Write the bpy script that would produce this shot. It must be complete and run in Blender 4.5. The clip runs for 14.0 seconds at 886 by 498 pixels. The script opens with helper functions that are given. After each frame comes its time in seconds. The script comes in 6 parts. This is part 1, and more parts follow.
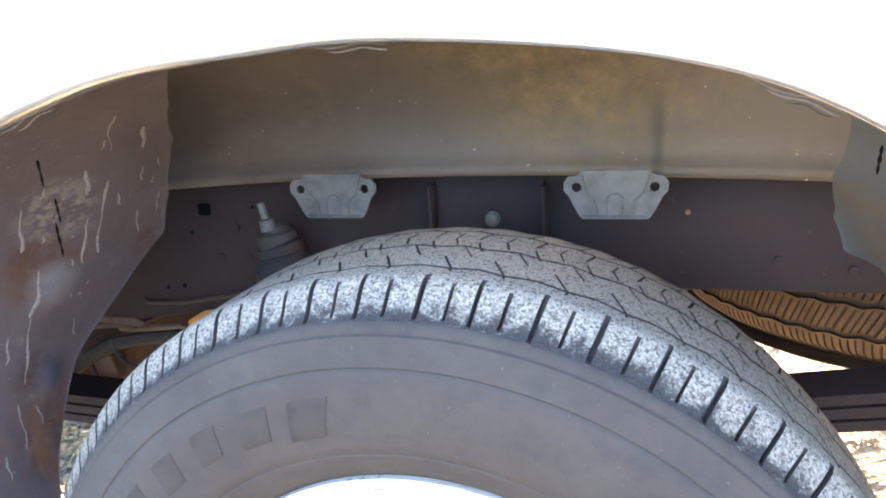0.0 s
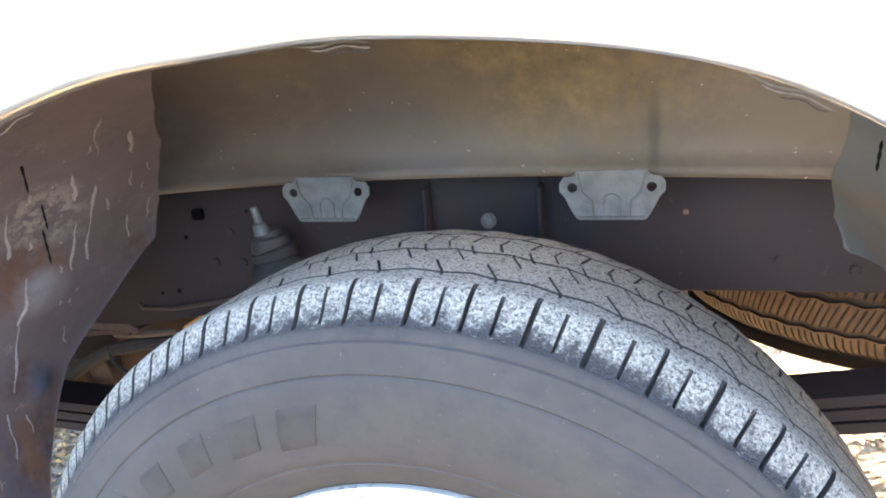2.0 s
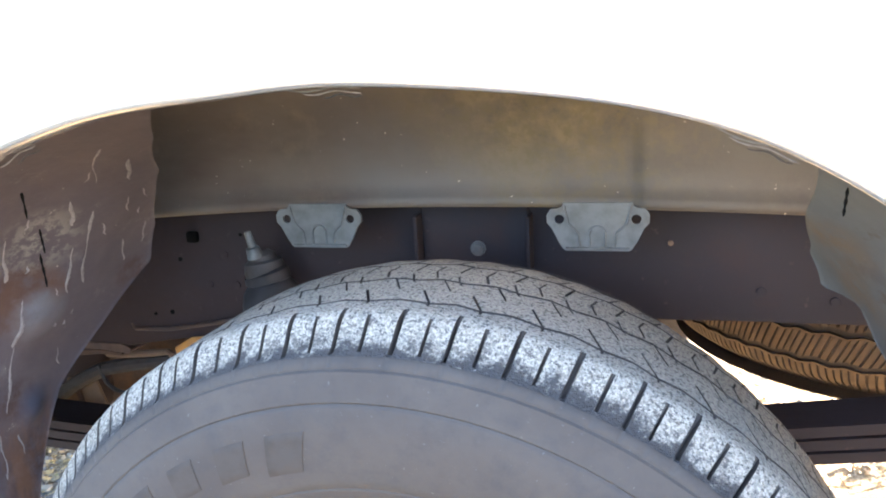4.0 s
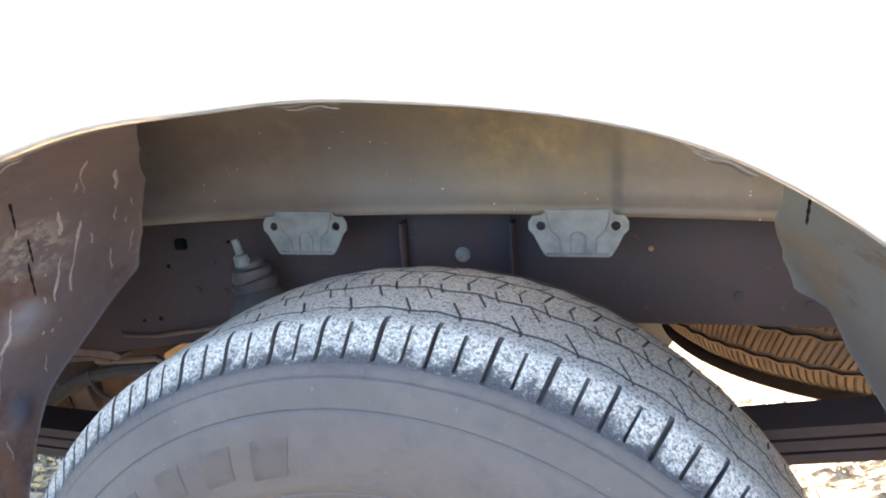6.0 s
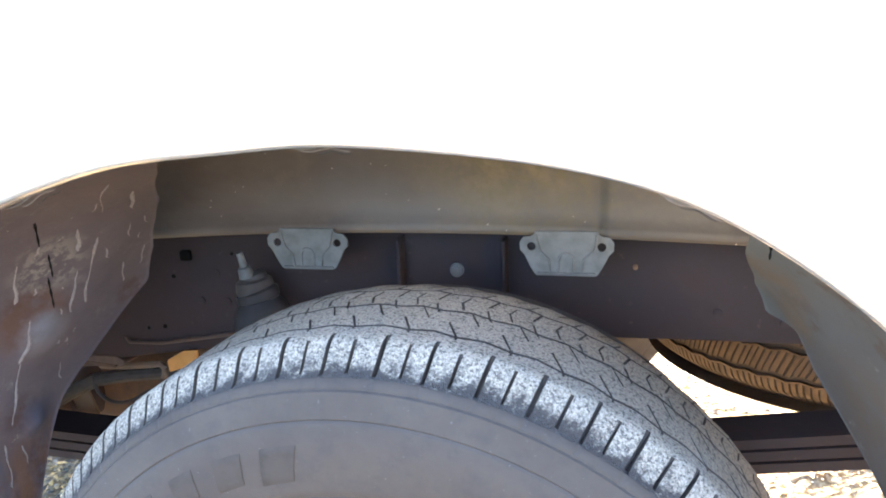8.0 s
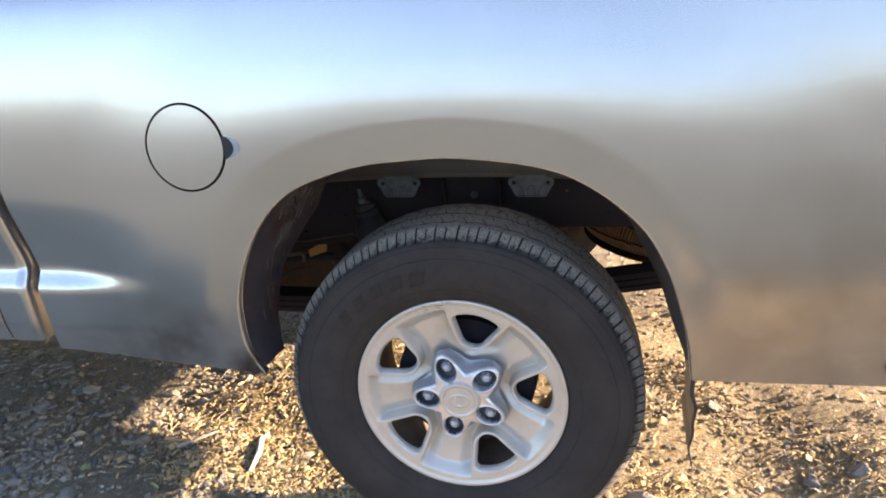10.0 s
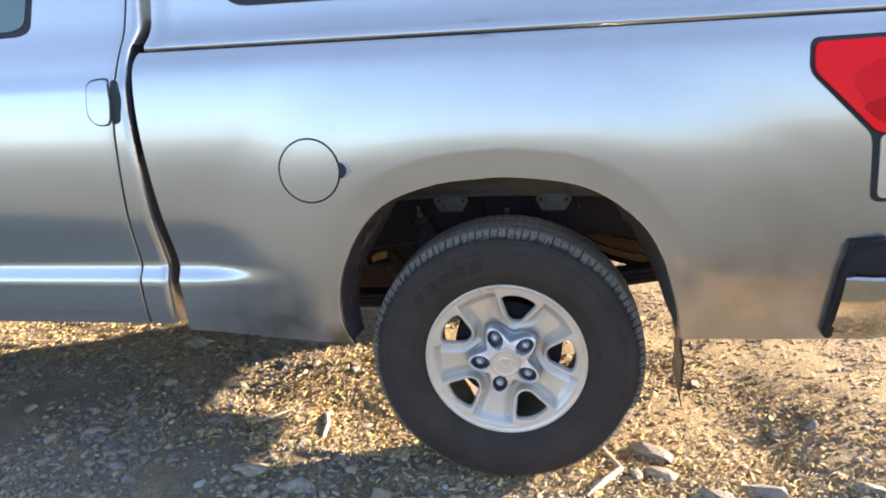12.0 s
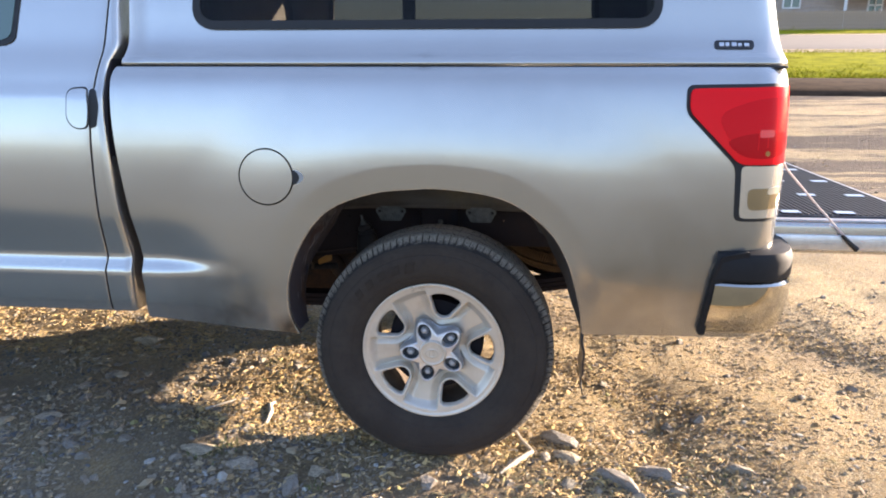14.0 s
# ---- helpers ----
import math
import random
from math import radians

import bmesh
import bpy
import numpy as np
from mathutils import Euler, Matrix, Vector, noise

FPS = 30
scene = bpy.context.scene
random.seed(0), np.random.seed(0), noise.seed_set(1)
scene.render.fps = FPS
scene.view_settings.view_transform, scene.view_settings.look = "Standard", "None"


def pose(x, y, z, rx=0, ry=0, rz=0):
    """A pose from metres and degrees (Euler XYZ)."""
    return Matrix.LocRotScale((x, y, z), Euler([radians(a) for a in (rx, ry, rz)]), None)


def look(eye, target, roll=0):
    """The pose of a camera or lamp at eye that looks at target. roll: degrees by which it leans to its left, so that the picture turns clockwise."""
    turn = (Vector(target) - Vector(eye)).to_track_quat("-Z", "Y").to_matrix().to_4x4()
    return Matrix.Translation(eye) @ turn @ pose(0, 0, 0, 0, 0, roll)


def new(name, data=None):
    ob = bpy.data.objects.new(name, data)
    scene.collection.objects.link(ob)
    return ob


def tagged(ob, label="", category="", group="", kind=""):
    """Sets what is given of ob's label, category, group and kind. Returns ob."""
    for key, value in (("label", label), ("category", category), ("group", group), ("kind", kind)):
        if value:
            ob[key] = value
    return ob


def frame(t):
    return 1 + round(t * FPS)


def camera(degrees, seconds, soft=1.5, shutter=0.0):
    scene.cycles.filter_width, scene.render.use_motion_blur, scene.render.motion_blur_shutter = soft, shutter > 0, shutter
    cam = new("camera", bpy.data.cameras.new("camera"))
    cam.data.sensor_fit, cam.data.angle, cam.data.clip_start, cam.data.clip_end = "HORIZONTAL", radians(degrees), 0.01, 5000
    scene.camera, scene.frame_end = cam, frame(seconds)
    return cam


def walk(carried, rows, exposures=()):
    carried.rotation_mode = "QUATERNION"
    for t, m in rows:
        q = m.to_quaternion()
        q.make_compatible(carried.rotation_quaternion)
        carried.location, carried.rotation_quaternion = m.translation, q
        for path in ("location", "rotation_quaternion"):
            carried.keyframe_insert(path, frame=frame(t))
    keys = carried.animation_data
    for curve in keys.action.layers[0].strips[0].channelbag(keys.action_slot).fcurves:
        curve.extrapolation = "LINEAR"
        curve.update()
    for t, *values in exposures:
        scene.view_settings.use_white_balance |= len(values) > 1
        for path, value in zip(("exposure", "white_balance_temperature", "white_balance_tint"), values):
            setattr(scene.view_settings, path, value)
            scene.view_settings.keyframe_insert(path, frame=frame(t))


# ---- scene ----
cam = camera(64.2, 14.0, soft=1.9)
PATH = [
    (0, (0.173, -0.473, 0.953), (-0.367, 1.381, 0.433), -3.4),
    (0.5, (0.178, -0.475, 0.954), (-0.368, 1.384, 0.46), -3.7),
    (1, (0.178, -0.474, 0.958), (-0.376, 1.384, 0.464), -4.1),
    (1.5, (0.178, -0.466, 0.954), (-0.372, 1.391, 0.454), -4.1),
    (2, (0.178, -0.46, 0.95), (-0.368, 1.394, 0.437), -4.0),
    (2.5, (0.178, -0.458, 0.955), (-0.366, 1.396, 0.436), -3.5),
    (3, (0.179, -0.465, 0.959), (-0.356, 1.396, 0.459), -3.2),
    (5.5, (0.2, -0.476, 0.97), (-0.324, 1.4, 0.516), -3.2),
    (6, (0.2, -0.481, 0.971), (-0.31, 1.398, 0.514), -3.2),
    (6.5, (0.198, -0.483, 0.973), (-0.31, 1.397, 0.517), -3.2),
    (7, (0.199, -0.488, 0.976), (-0.298, 1.396, 0.525), -2.9),
    (7.5, (0.208, -0.489, 0.978), (-0.285, 1.396, 0.528), -2.9),
    (8, (0.207, -0.521, 1.0), (-0.281, 1.365, 0.547), -2.3),
    (8.5, (0.206, -0.732, 1.14), (-0.212, 1.138, 0.584), -5.1),
    (9, (0.24, -0.99, 1.195), (-0.133, 0.867, 0.56), -4.0),
    (9.2, (0.262, -1.066, 1.203), (-0.152, 0.764, 0.508), -4.3),
    (11.3, (0.292, -1.749, 1.332), (-0.09, 0.113, 0.712), -2.5),
    (11.5, (0.266, -1.796, 1.327), (-0.122, 0.076, 0.737), -2.7),
    (12, (0.179, -1.894, 1.33), (-0.161, -0.013, 0.744), -3.3),
    (12.5, (0.143, -1.999, 1.321), (-0.057, -0.099, 0.727), -2.8),
    (13, (0.176, -2.057, 1.324), (0.043, -0.152, 0.732), -2.0),
    (13.5, (0.244, -2.126, 1.339), (0.098, -0.21, 0.784), -1.4),
    (14, (0.26, -2.187, 1.34), (0.065, -0.265, 0.823), 0.0),
]
walk(cam, [(t, look(eye, target, roll)) for t, eye, target, roll in PATH],
     exposures=[(0.0, 5.4, 6250, 20), (7.6, 5.5, 6250, 20), (8.2, 5.2, 6250, 20), (8.6, 4.25, 6200, 20), (9.0, 3.6, 6450, 23), (9.4, 3.1, 6600, 24), (11.3, 2.68, 6300, 20), (12.5, 2.76, 6400, 21), (13.0, 2.7, 6400, 22), (14.0, 2.48, 6400, 22)])

# ---- light ----
SUN_WAY = Vector((3.8, 1.9, 0.94)).normalized()
world = bpy.data.worlds.new("sky")
scene.world = world
world.use_nodes = True
wn = world.node_tree
sky = wn.nodes.new("ShaderNodeTexSky")
sky.sky_type = "NISHITA"
sky.sun_disc = False
sky.ozone_density, sky.dust_density = 2.4, 0.8
sky.sun_elevation = math.asin(SUN_WAY.z)
sky.sun_rotation = math.atan2(SUN_WAY.x, SUN_WAY.y)
# a thin even veil of high haze over the clear sky
veil = wn.nodes.new("ShaderNodeMix")
veil.data_type = "RGBA"
veil.inputs[0].default_value = 0.32
veil.inputs[7].default_value = (1.48, 2.03, 3.02, 1)
wn.links.new(sky.outputs[0], veil.inputs[6])
wn.links.new(veil.outputs[2], wn.nodes["Background"].inputs[0])
wn.nodes["Background"].inputs[1].default_value = 0.1
sun = new("sun", bpy.data.lights.new("sun", "SUN"))
sun.data.energy = 5.0
sun.data.angle = radians(0.6)
sun.data.color = (1.0, 0.84, 0.6)
sun.matrix_world = look(SUN_WAY * 50, (0, 0, 0))


# ---- materials ----
class Mat:
    """A node material with a few shorthands."""

    def __init__(self, name, color, rough=0.6, metal=0.0, **extra):
        self.m = bpy.data.materials.new(name)
        self.m.use_nodes = True
        self.t = self.m.node_tree
        self.b = self.t.nodes["Principled BSDF"]
        self.b.inputs["Base Color"].default_value = (*color, 1)
        self.b.inputs["Roughness"].default_value = rough
        self.b.inputs["Metallic"].default_value = metal
        for key, value in extra.items():
            self.b.inputs[key.replace("_", " ")].default_value = value
        self.coord = self.t.nodes.new("ShaderNodeTexCoord").outputs["Object"]
        self.col = None

    def noise(self, scale, detail=4.0, rough=0.6, stretch=(1, 1, 1), shift=(0, 0, 0)):
        mp = self.t.nodes.new("ShaderNodeMapping")
        mp.inputs["Scale"].default_value = stretch
        mp.inputs["Location"].default_value = shift
        self.t.links.new(self.coord, mp.inputs[0])
        n = self.t.nodes.new("ShaderNodeTexNoise")
        n.inputs["Scale"].default_value = scale
        n.inputs["Detail"].default_value = detail
        n.inputs["Roughness"].default_value = rough
        self.t.links.new(mp.outputs[0], n.inputs["Vector"])
        return n.outputs["Fac"]

    def voronoi(self, scale, out="Distance", stretch=(1, 1, 1)):
        mp = self.t.nodes.new("ShaderNodeMapping")
        mp.inputs["Scale"].default_value = stretch
        self.t.links.new(self.coord, mp.inputs[0])
        n = self.t.nodes.new("ShaderNodeTexVoronoi")
        n.inputs["Scale"].default_value = scale
        self.t.links.new(mp.outputs[0], n.inputs["Vector"])
        return n.outputs[out]

    def ramp(self, fac, low, high):
        r = self.t.nodes.new("ShaderNodeMapRange")
        r.inputs[1].default_value, r.inputs[2].default_value = low, high
        self.t.links.new(fac, r.inputs[0])
        return r.outputs[0]

    def times(self, a, b):
        n = self.t.nodes.new("ShaderNodeMath")
        n.operation = "MULTIPLY"
        self.t.links.new(a, n.inputs[0])
        if isinstance(b, float):
            n.inputs[1].default_value = b
        else:
            self.t.links.new(b, n.inputs[1])
        return n.outputs[0]

    def blob(self, centre, radius):
        """1 at a place, falling to 0 at the radius."""
        d = self.t.nodes.new("ShaderNodeVectorMath")
        d.operation = "DISTANCE"
        self.t.links.new(self.coord, d.inputs[0])
        d.inputs[1].default_value = centre
        return self.ramp(d.outputs["Value"], radius, 0.0)

    def tint(self, fac, color, amount=1.0):
        """Mixes a colour over what is there, by fac."""
        n = self.t.nodes.new("ShaderNodeMix")
        n.data_type = "RGBA"
        self.t.links.new(self.times(fac, amount), n.inputs[0])
        if self.col is None:
            n.inputs[6].default_value = self.b.inputs["Base Color"].default_value
        else:
            self.t.links.new(self.col, n.inputs[6])
        n.inputs[7].default_value = (*color, 1)
        self.col = n.outputs[2]
        self.t.links.new(self.col, self.b.inputs["Base Color"])
        return self

    def bump(self, fac, depth, strength=1.0):
        n = self.t.nodes.new("ShaderNodeBump")
        n.inputs["Strength"].default_value = strength
        n.inputs["Distance"].default_value = depth
        self.t.links.new(fac, n.inputs["Height"])
        old = self.b.inputs["Normal"].links
        if old:
            self.t.links.new(old[0].from_socket, n.inputs["Normal"])
        self.t.links.new(n.outputs[0], self.b.inputs["Normal"])
        return self

    def roughen(self, fac, low, high):
        r = self.t.nodes.new("ShaderNodeMapRange")
        r.inputs[3].default_value, r.inputs[4].default_value = low, high
        self.t.links.new(fac, r.inputs[0])
        self.t.links.new(r.outputs[0], self.b.inputs["Roughness"])
        return self


def make_paint():
    m = Mat("silver_paint", (0.53, 0.518, 0.488), 0.26, 0.78, Coat_Weight=0.7, Coat_Roughness=0.04)
    m.tint(m.ramp(m.noise(2.2, 5), 0.45, 0.75), (0.43, 0.423, 0.395), 0.6)
    m.tint(m.ramp(m.noise(900, 2), 0.55, 0.75), (0.55, 0.53, 0.5), 0.06)
    m.tint(m.times(m.ramp(m.blob((0.7, -0.1, 0.7), 0.45), 0.0, 0.75), m.ramp(m.noise(4, 6, 0.6), 0.3, 0.7)), (0.2, 0.185, 0.135), 0.5)
    m.tint(m.times(m.ramp(m.blob((-0.65, -0.1, 0.5), 0.3), 0.0, 0.8), m.ramp(m.noise(7, 6, 0.7), 0.35, 0.65)), (0.15, 0.125, 0.1), 0.75)
    m.tint(m.times(m.ramp(m.blob((-0.44, -0.06, 0.47), 0.09), 0.0, 0.6), m.ramp(m.noise(25, 5, 0.7), 0.2, 0.5)), (0.07, 0.055, 0.04), 0.9)
    m.tint(m.times(m.ramp(m.blob((0.75, -0.08, 0.5), 0.48), 0.0, 0.6), m.ramp(m.noise(5, 6, 0.65, shift=(2, 0, 3)), 0.2, 0.55)), (0.2, 0.18, 0.145), 0.6)
    m.roughen(m.ramp(m.noise(6, 6), 0.2, 0.8), 0.19, 0.245)
    return m.m


def make_dirty_metal():
    m = Mat("dirty_wheelhouse_paint", (0.076, 0.064, 0.052), 0.62, 0.0, Specular_IOR_Level=0.35)
    m.tint(m.ramp(m.noise(5, 4, stretch=(1, 1, 2.5)), 0.42, 0.62), (0.045, 0.032, 0.026), 0.9)
    m.tint(m.ramp(m.noise(18, 6, 0.7), 0.55, 0.72), (0.12, 0.1, 0.065), 0.6)
    m.tint(m.times(m.blob((0.09, 0.24, 1.0), 0.2), m.ramp(m.noise(22, 6, 0.7), 0.36, 0.58)), (0.19, 0.145, 0.065), 1.3)
    m.tint(m.times(m.ramp(m.blob((-0.24, 0.28, 0.95), 0.3), 0.0, 0.6), m.ramp(m.noise(7, 4), 0.2, 0.5)), (0.056, 0.038, 0.03), 0.4)
    # right end tinted darker to offset the stronger light falling there
    m.tint(m.times(m.ramp(m.blob((0.33, 0.26, 0.93), 0.36), 0.0, 0.5), m.ramp(m.noise(6, 5, 0.6, shift=(1, 1, 4)), 0.2, 0.5)), (0.043, 0.039, 0.034), 0.75)
    m.tint(m.times(m.ramp(m.blob((0.08, 0.25, 0.99), 0.24), 0.0, 0.5), m.ramp(m.noise(75, 5, 0.7), 0.47, 0.6)), (0.075, 0.06, 0.03), 0.8)
    m.tint(m.times(m.ramp(m.blob((-0.05, 0.3, 0.9), 0.16), 0.0, 0.6), m.ramp(m.noise(5, 4, shift=(2, 0, 1)), 0.3, 0.6)), (0.075, 0.07, 0.067), 0.7)
    m.tint(m.ramp(m.noise(160, 3), 0.725, 0.76), (0.4, 0.36, 0.3), 0.8)
    m.bump(m.noise(120, 4), 0.0006, 0.6)
    return m.m


def make_splash():
    m = Mat("muddy_splash_panel", (0.044, 0.037, 0.04), 0.7, 0.0, Specular_IOR_Level=0.12)
    m.tint(m.ramp(m.noise(7, 5, 0.7), 0.45, 0.65), (0.06, 0.049, 0.05), 0.8)
    m.tint(m.ramp(m.noise(28, 5, 0.75, shift=(2, 2, 2)), 0.58, 0.7), (0.085, 0.074, 0.071), 0.6)
    m.tint(m.ramp(m.noise(110, 4, 0.7), 0.68, 0.73), (0.28, 0.25, 0.22), 0.7)
    for spot, size in (((-0.398, 0.055, 0.79), 0.035), ((-0.382, 0.197, 0.77), 0.025), ((-0.448, 0.07, 0.66), 0.03), ((-0.455, 0.09, 0.57), 0.06)):
        m.tint(m.times(m.ramp(m.blob(spot, size), 0.0, 0.5), m.ramp(m.noise(45, 5, 0.7), 0.4, 0.55)), (0.035, 0.02, 0.016), 0.8)
    m.tint(m.ramp(m.noise(11, 5, 0.7, shift=(3, 1, 7)), 0.63, 0.7), (0.06, 0.043, 0.036), 0.3)
    m.tint(m.times(m.ramp(m.blob((-0.405, 0.07, 0.772), 0.05), 0.0, 0.4), m.ramp(m.noise(40, 4), 0.35, 0.5)), (0.045, 0.025, 0.018), 0.85)
    # bluish reflections on the two dents, painted into the colour
    m.tint(m.times(m.ramp(m.blob((-0.408, 0.084, 0.755), 0.036), 0.0, 0.55), m.ramp(m.noise(25, 4), 0.2, 0.45)), (0.095, 0.098, 0.108), 0.6)
    m.tint(m.ramp(m.blob((-0.447, 0.09, 0.646), 0.026), 0.0, 0.6), (0.034, 0.036, 0.048), 0.9)
    m.tint(m.times(m.ramp(m.blob((-0.46, 0.09, 0.56), 0.12), 0.0, 0.7), m.ramp(m.noise(20, 4, 0.7, (1, 1, 0.3)), 0.45, 0.6)), (0.1, 0.05, 0.025), 0.6)
    m.tint(m.times(m.ramp(m.blob((-0.355, 0.06, 0.83), 0.05), 0.0, 0.6), m.ramp(m.noise(60, 5, 0.7), 0.45, 0.55)), (0.12, 0.11, 0.095), 0.7)
    m.bump(m.noise(60, 5), 0.001, 0.6)
    return m.m


def make_splash_pale():
    m = Mat("grey_splash_panel", (0.08, 0.086, 0.083), 0.8, 0.0, Specular_IOR_Level=0.06)
    m.tint(m.ramp(m.noise(8, 5, 0.7), 0.48, 0.7), (0.06, 0.061, 0.062), 0.8)
    for spot, size in (((0.325, 0.11, 0.815), 0.05), ((0.36, 0.15, 0.78), 0.04), ((0.4, 0.08, 0.7), 0.09)):
        m.tint(m.times(m.ramp(m.blob(spot, size), 0.0, 0.6), m.ramp(m.noise(30, 5, 0.7), 0.35, 0.55)), (0.1, 0.066, 0.036), 0.8)
    m.tint(m.times(m.blob((0.345, 0.1, 0.79), 0.035), m.ramp(m.noise(50, 5, 0.7), 0.4, 0.55)), (0.03, 0.02, 0.018), 1.0)
    m.tint(m.times(m.ramp(m.blob((0.42, 0.0, 0.66), 0.28), 0.0, 0.5), m.ramp(m.noise(14, 5, 0.7), 0.1, 0.3)), (0.052, 0.044, 0.038), 0.75)
    m.tint(m.ramp(m.noise(13, 5, 0.7, shift=(6, 1, 2)), 0.6, 0.66), (0.05, 0.03, 0.017), 0.5)
    m.tint(m.ramp(m.noise(60, 5, 0.65), 0.66, 0.74), (0.16, 0.155, 0.145), 0.5)
    m.bump(m.noise(60, 5), 0.001, 0.6)
    return m.m


def make_frame_black():
    m = Mat("black_chassis_paint", (0.0255, 0.0225, 0.0255), 0.8, 0.0, Specular_IOR_Level=0.08)
    m.tint(m.ramp(m.blob((-0.5, 0.42, 0.7), 0.5), 0.0, 0.6), (0.038, 0.028, 0.027), 0.85)
    m.tint(m.ramp(m.noise(9, 6, 0.7), 0.5, 0.72), (0.033, 0.0225, 0.0215), 0.8)
    m.tint(m.ramp(m.noise(70, 3), 0.66, 0.74), (0.06, 0.048, 0.042), 0.5)
    m.bump(m.noise(90, 4), 0.0006, 0.5)
    return m.m


def make_rust():
    m = Mat("rusty_steel", (0.042, 0.025, 0.018), 0.8)
    m.tint(m.ramp(m.noise(25, 6, 0.7), 0.45, 0.68), (0.085, 0.042, 0.022), 0.8)
    m.bump(m.noise(140, 4), 0.001, 0.6)
    return m.m


def make_rubber(dust):
    m = Mat("tread_rubber" if dust else "sidewall_rubber", (0.036, 0.0295, 0.025) if not dust else (0.038, 0.034, 0.031), 0.85, 0.0, Specular_IOR_Level=0.2)
    if dust:
        flat = m.t.nodes.new("ShaderNodeVectorMath")
        flat.operation = "MULTIPLY"
        flat.inputs[1].default_value = (1, 0, 1)
        m.t.links.new(m.coord, flat.inputs[0])
        far = m.t.nodes.new("ShaderNodeVectorMath")
        far.operation = "LENGTH"
        m.t.links.new(flat.outputs[0], far.inputs[0])
        ragged = m.t.nodes.new("ShaderNodeMath")
        ragged.operation = "MULTIPLY_ADD"
        m.t.links.new(m.noise(70, 5, 0.75), ragged.inputs[0])
        ragged.inputs[1].default_value = 0.045
        m.t.links.new(far.outputs["Value"], ragged.inputs[2])
        crust = m.ramp(ragged.outputs[0], 0.402, 0.411)
        m.tint(crust, (0.145, 0.13, 0.107), 1.0)
        m.tint(m.times(crust, m.ramp(m.noise(9, 4), 0.3, 0.7)), (0.185, 0.165, 0.134), 0.8)
        # crown painted paler, making up for light lost under the arch
        m.tint(m.ramp(ragged.outputs[0], 0.4165, 0.4225), (0.25, 0.222, 0.178), 0.8)
        m.tint(m.times(crust, m.ramp(m.noise(430, 2, 0.6), 0.48, 0.54)), (0.34, 0.3, 0.24), 0.7)
        m.tint(m.ramp(m.noise(330, 2, 0.6, shift=(1, 2, 3)), 0.56, 0.6), (0.05, 0.046, 0.043), 0.8)
        m.tint(m.ramp(m.noise(240, 3, 0.7, shift=(4, 2, 3)), 0.68, 0.72), (0.3, 0.27, 0.24), 0.6)
        m.bump(m.noise(400, 3, 0.7), 0.003, 0.9)
    else:
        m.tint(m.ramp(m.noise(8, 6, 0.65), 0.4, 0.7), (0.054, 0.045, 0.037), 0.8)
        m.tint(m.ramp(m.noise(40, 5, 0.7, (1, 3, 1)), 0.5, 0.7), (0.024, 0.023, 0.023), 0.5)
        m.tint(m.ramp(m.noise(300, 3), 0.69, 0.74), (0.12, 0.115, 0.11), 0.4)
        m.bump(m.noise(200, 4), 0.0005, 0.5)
    return m.m


def make_alloy():
    m = Mat("painted_alloy", (0.61, 0.575, 0.51), 0.4, 0.5, Coat_Weight=0.1, Coat_Roughness=0.25)
    m.tint(m.ramp(m.noise(14, 6, 0.7), 0.45, 0.7), (0.47, 0.42, 0.34), 0.6)
    m.tint(m.ramp(m.noise(4, 5, 0.6), 0.4, 0.65), (0.54, 0.5, 0.42), 0.5)
    m.tint(m.ramp(m.noise(160, 4), 0.68, 0.75), (0.25, 0.21, 0.16), 0.5)
    m.tint(m.times(m.ramp(m.blob((-0.05, -0.02, 0.238), 0.05), 0.0, 0.5), m.ramp(m.noise(70, 4, 0.7, (0.6, 1, 3)), 0.52, 0.58)), (0.09, 0.08, 0.065), 0.7)
    m.roughen(m.noise(30, 5), 0.3, 0.55)
    return m.m


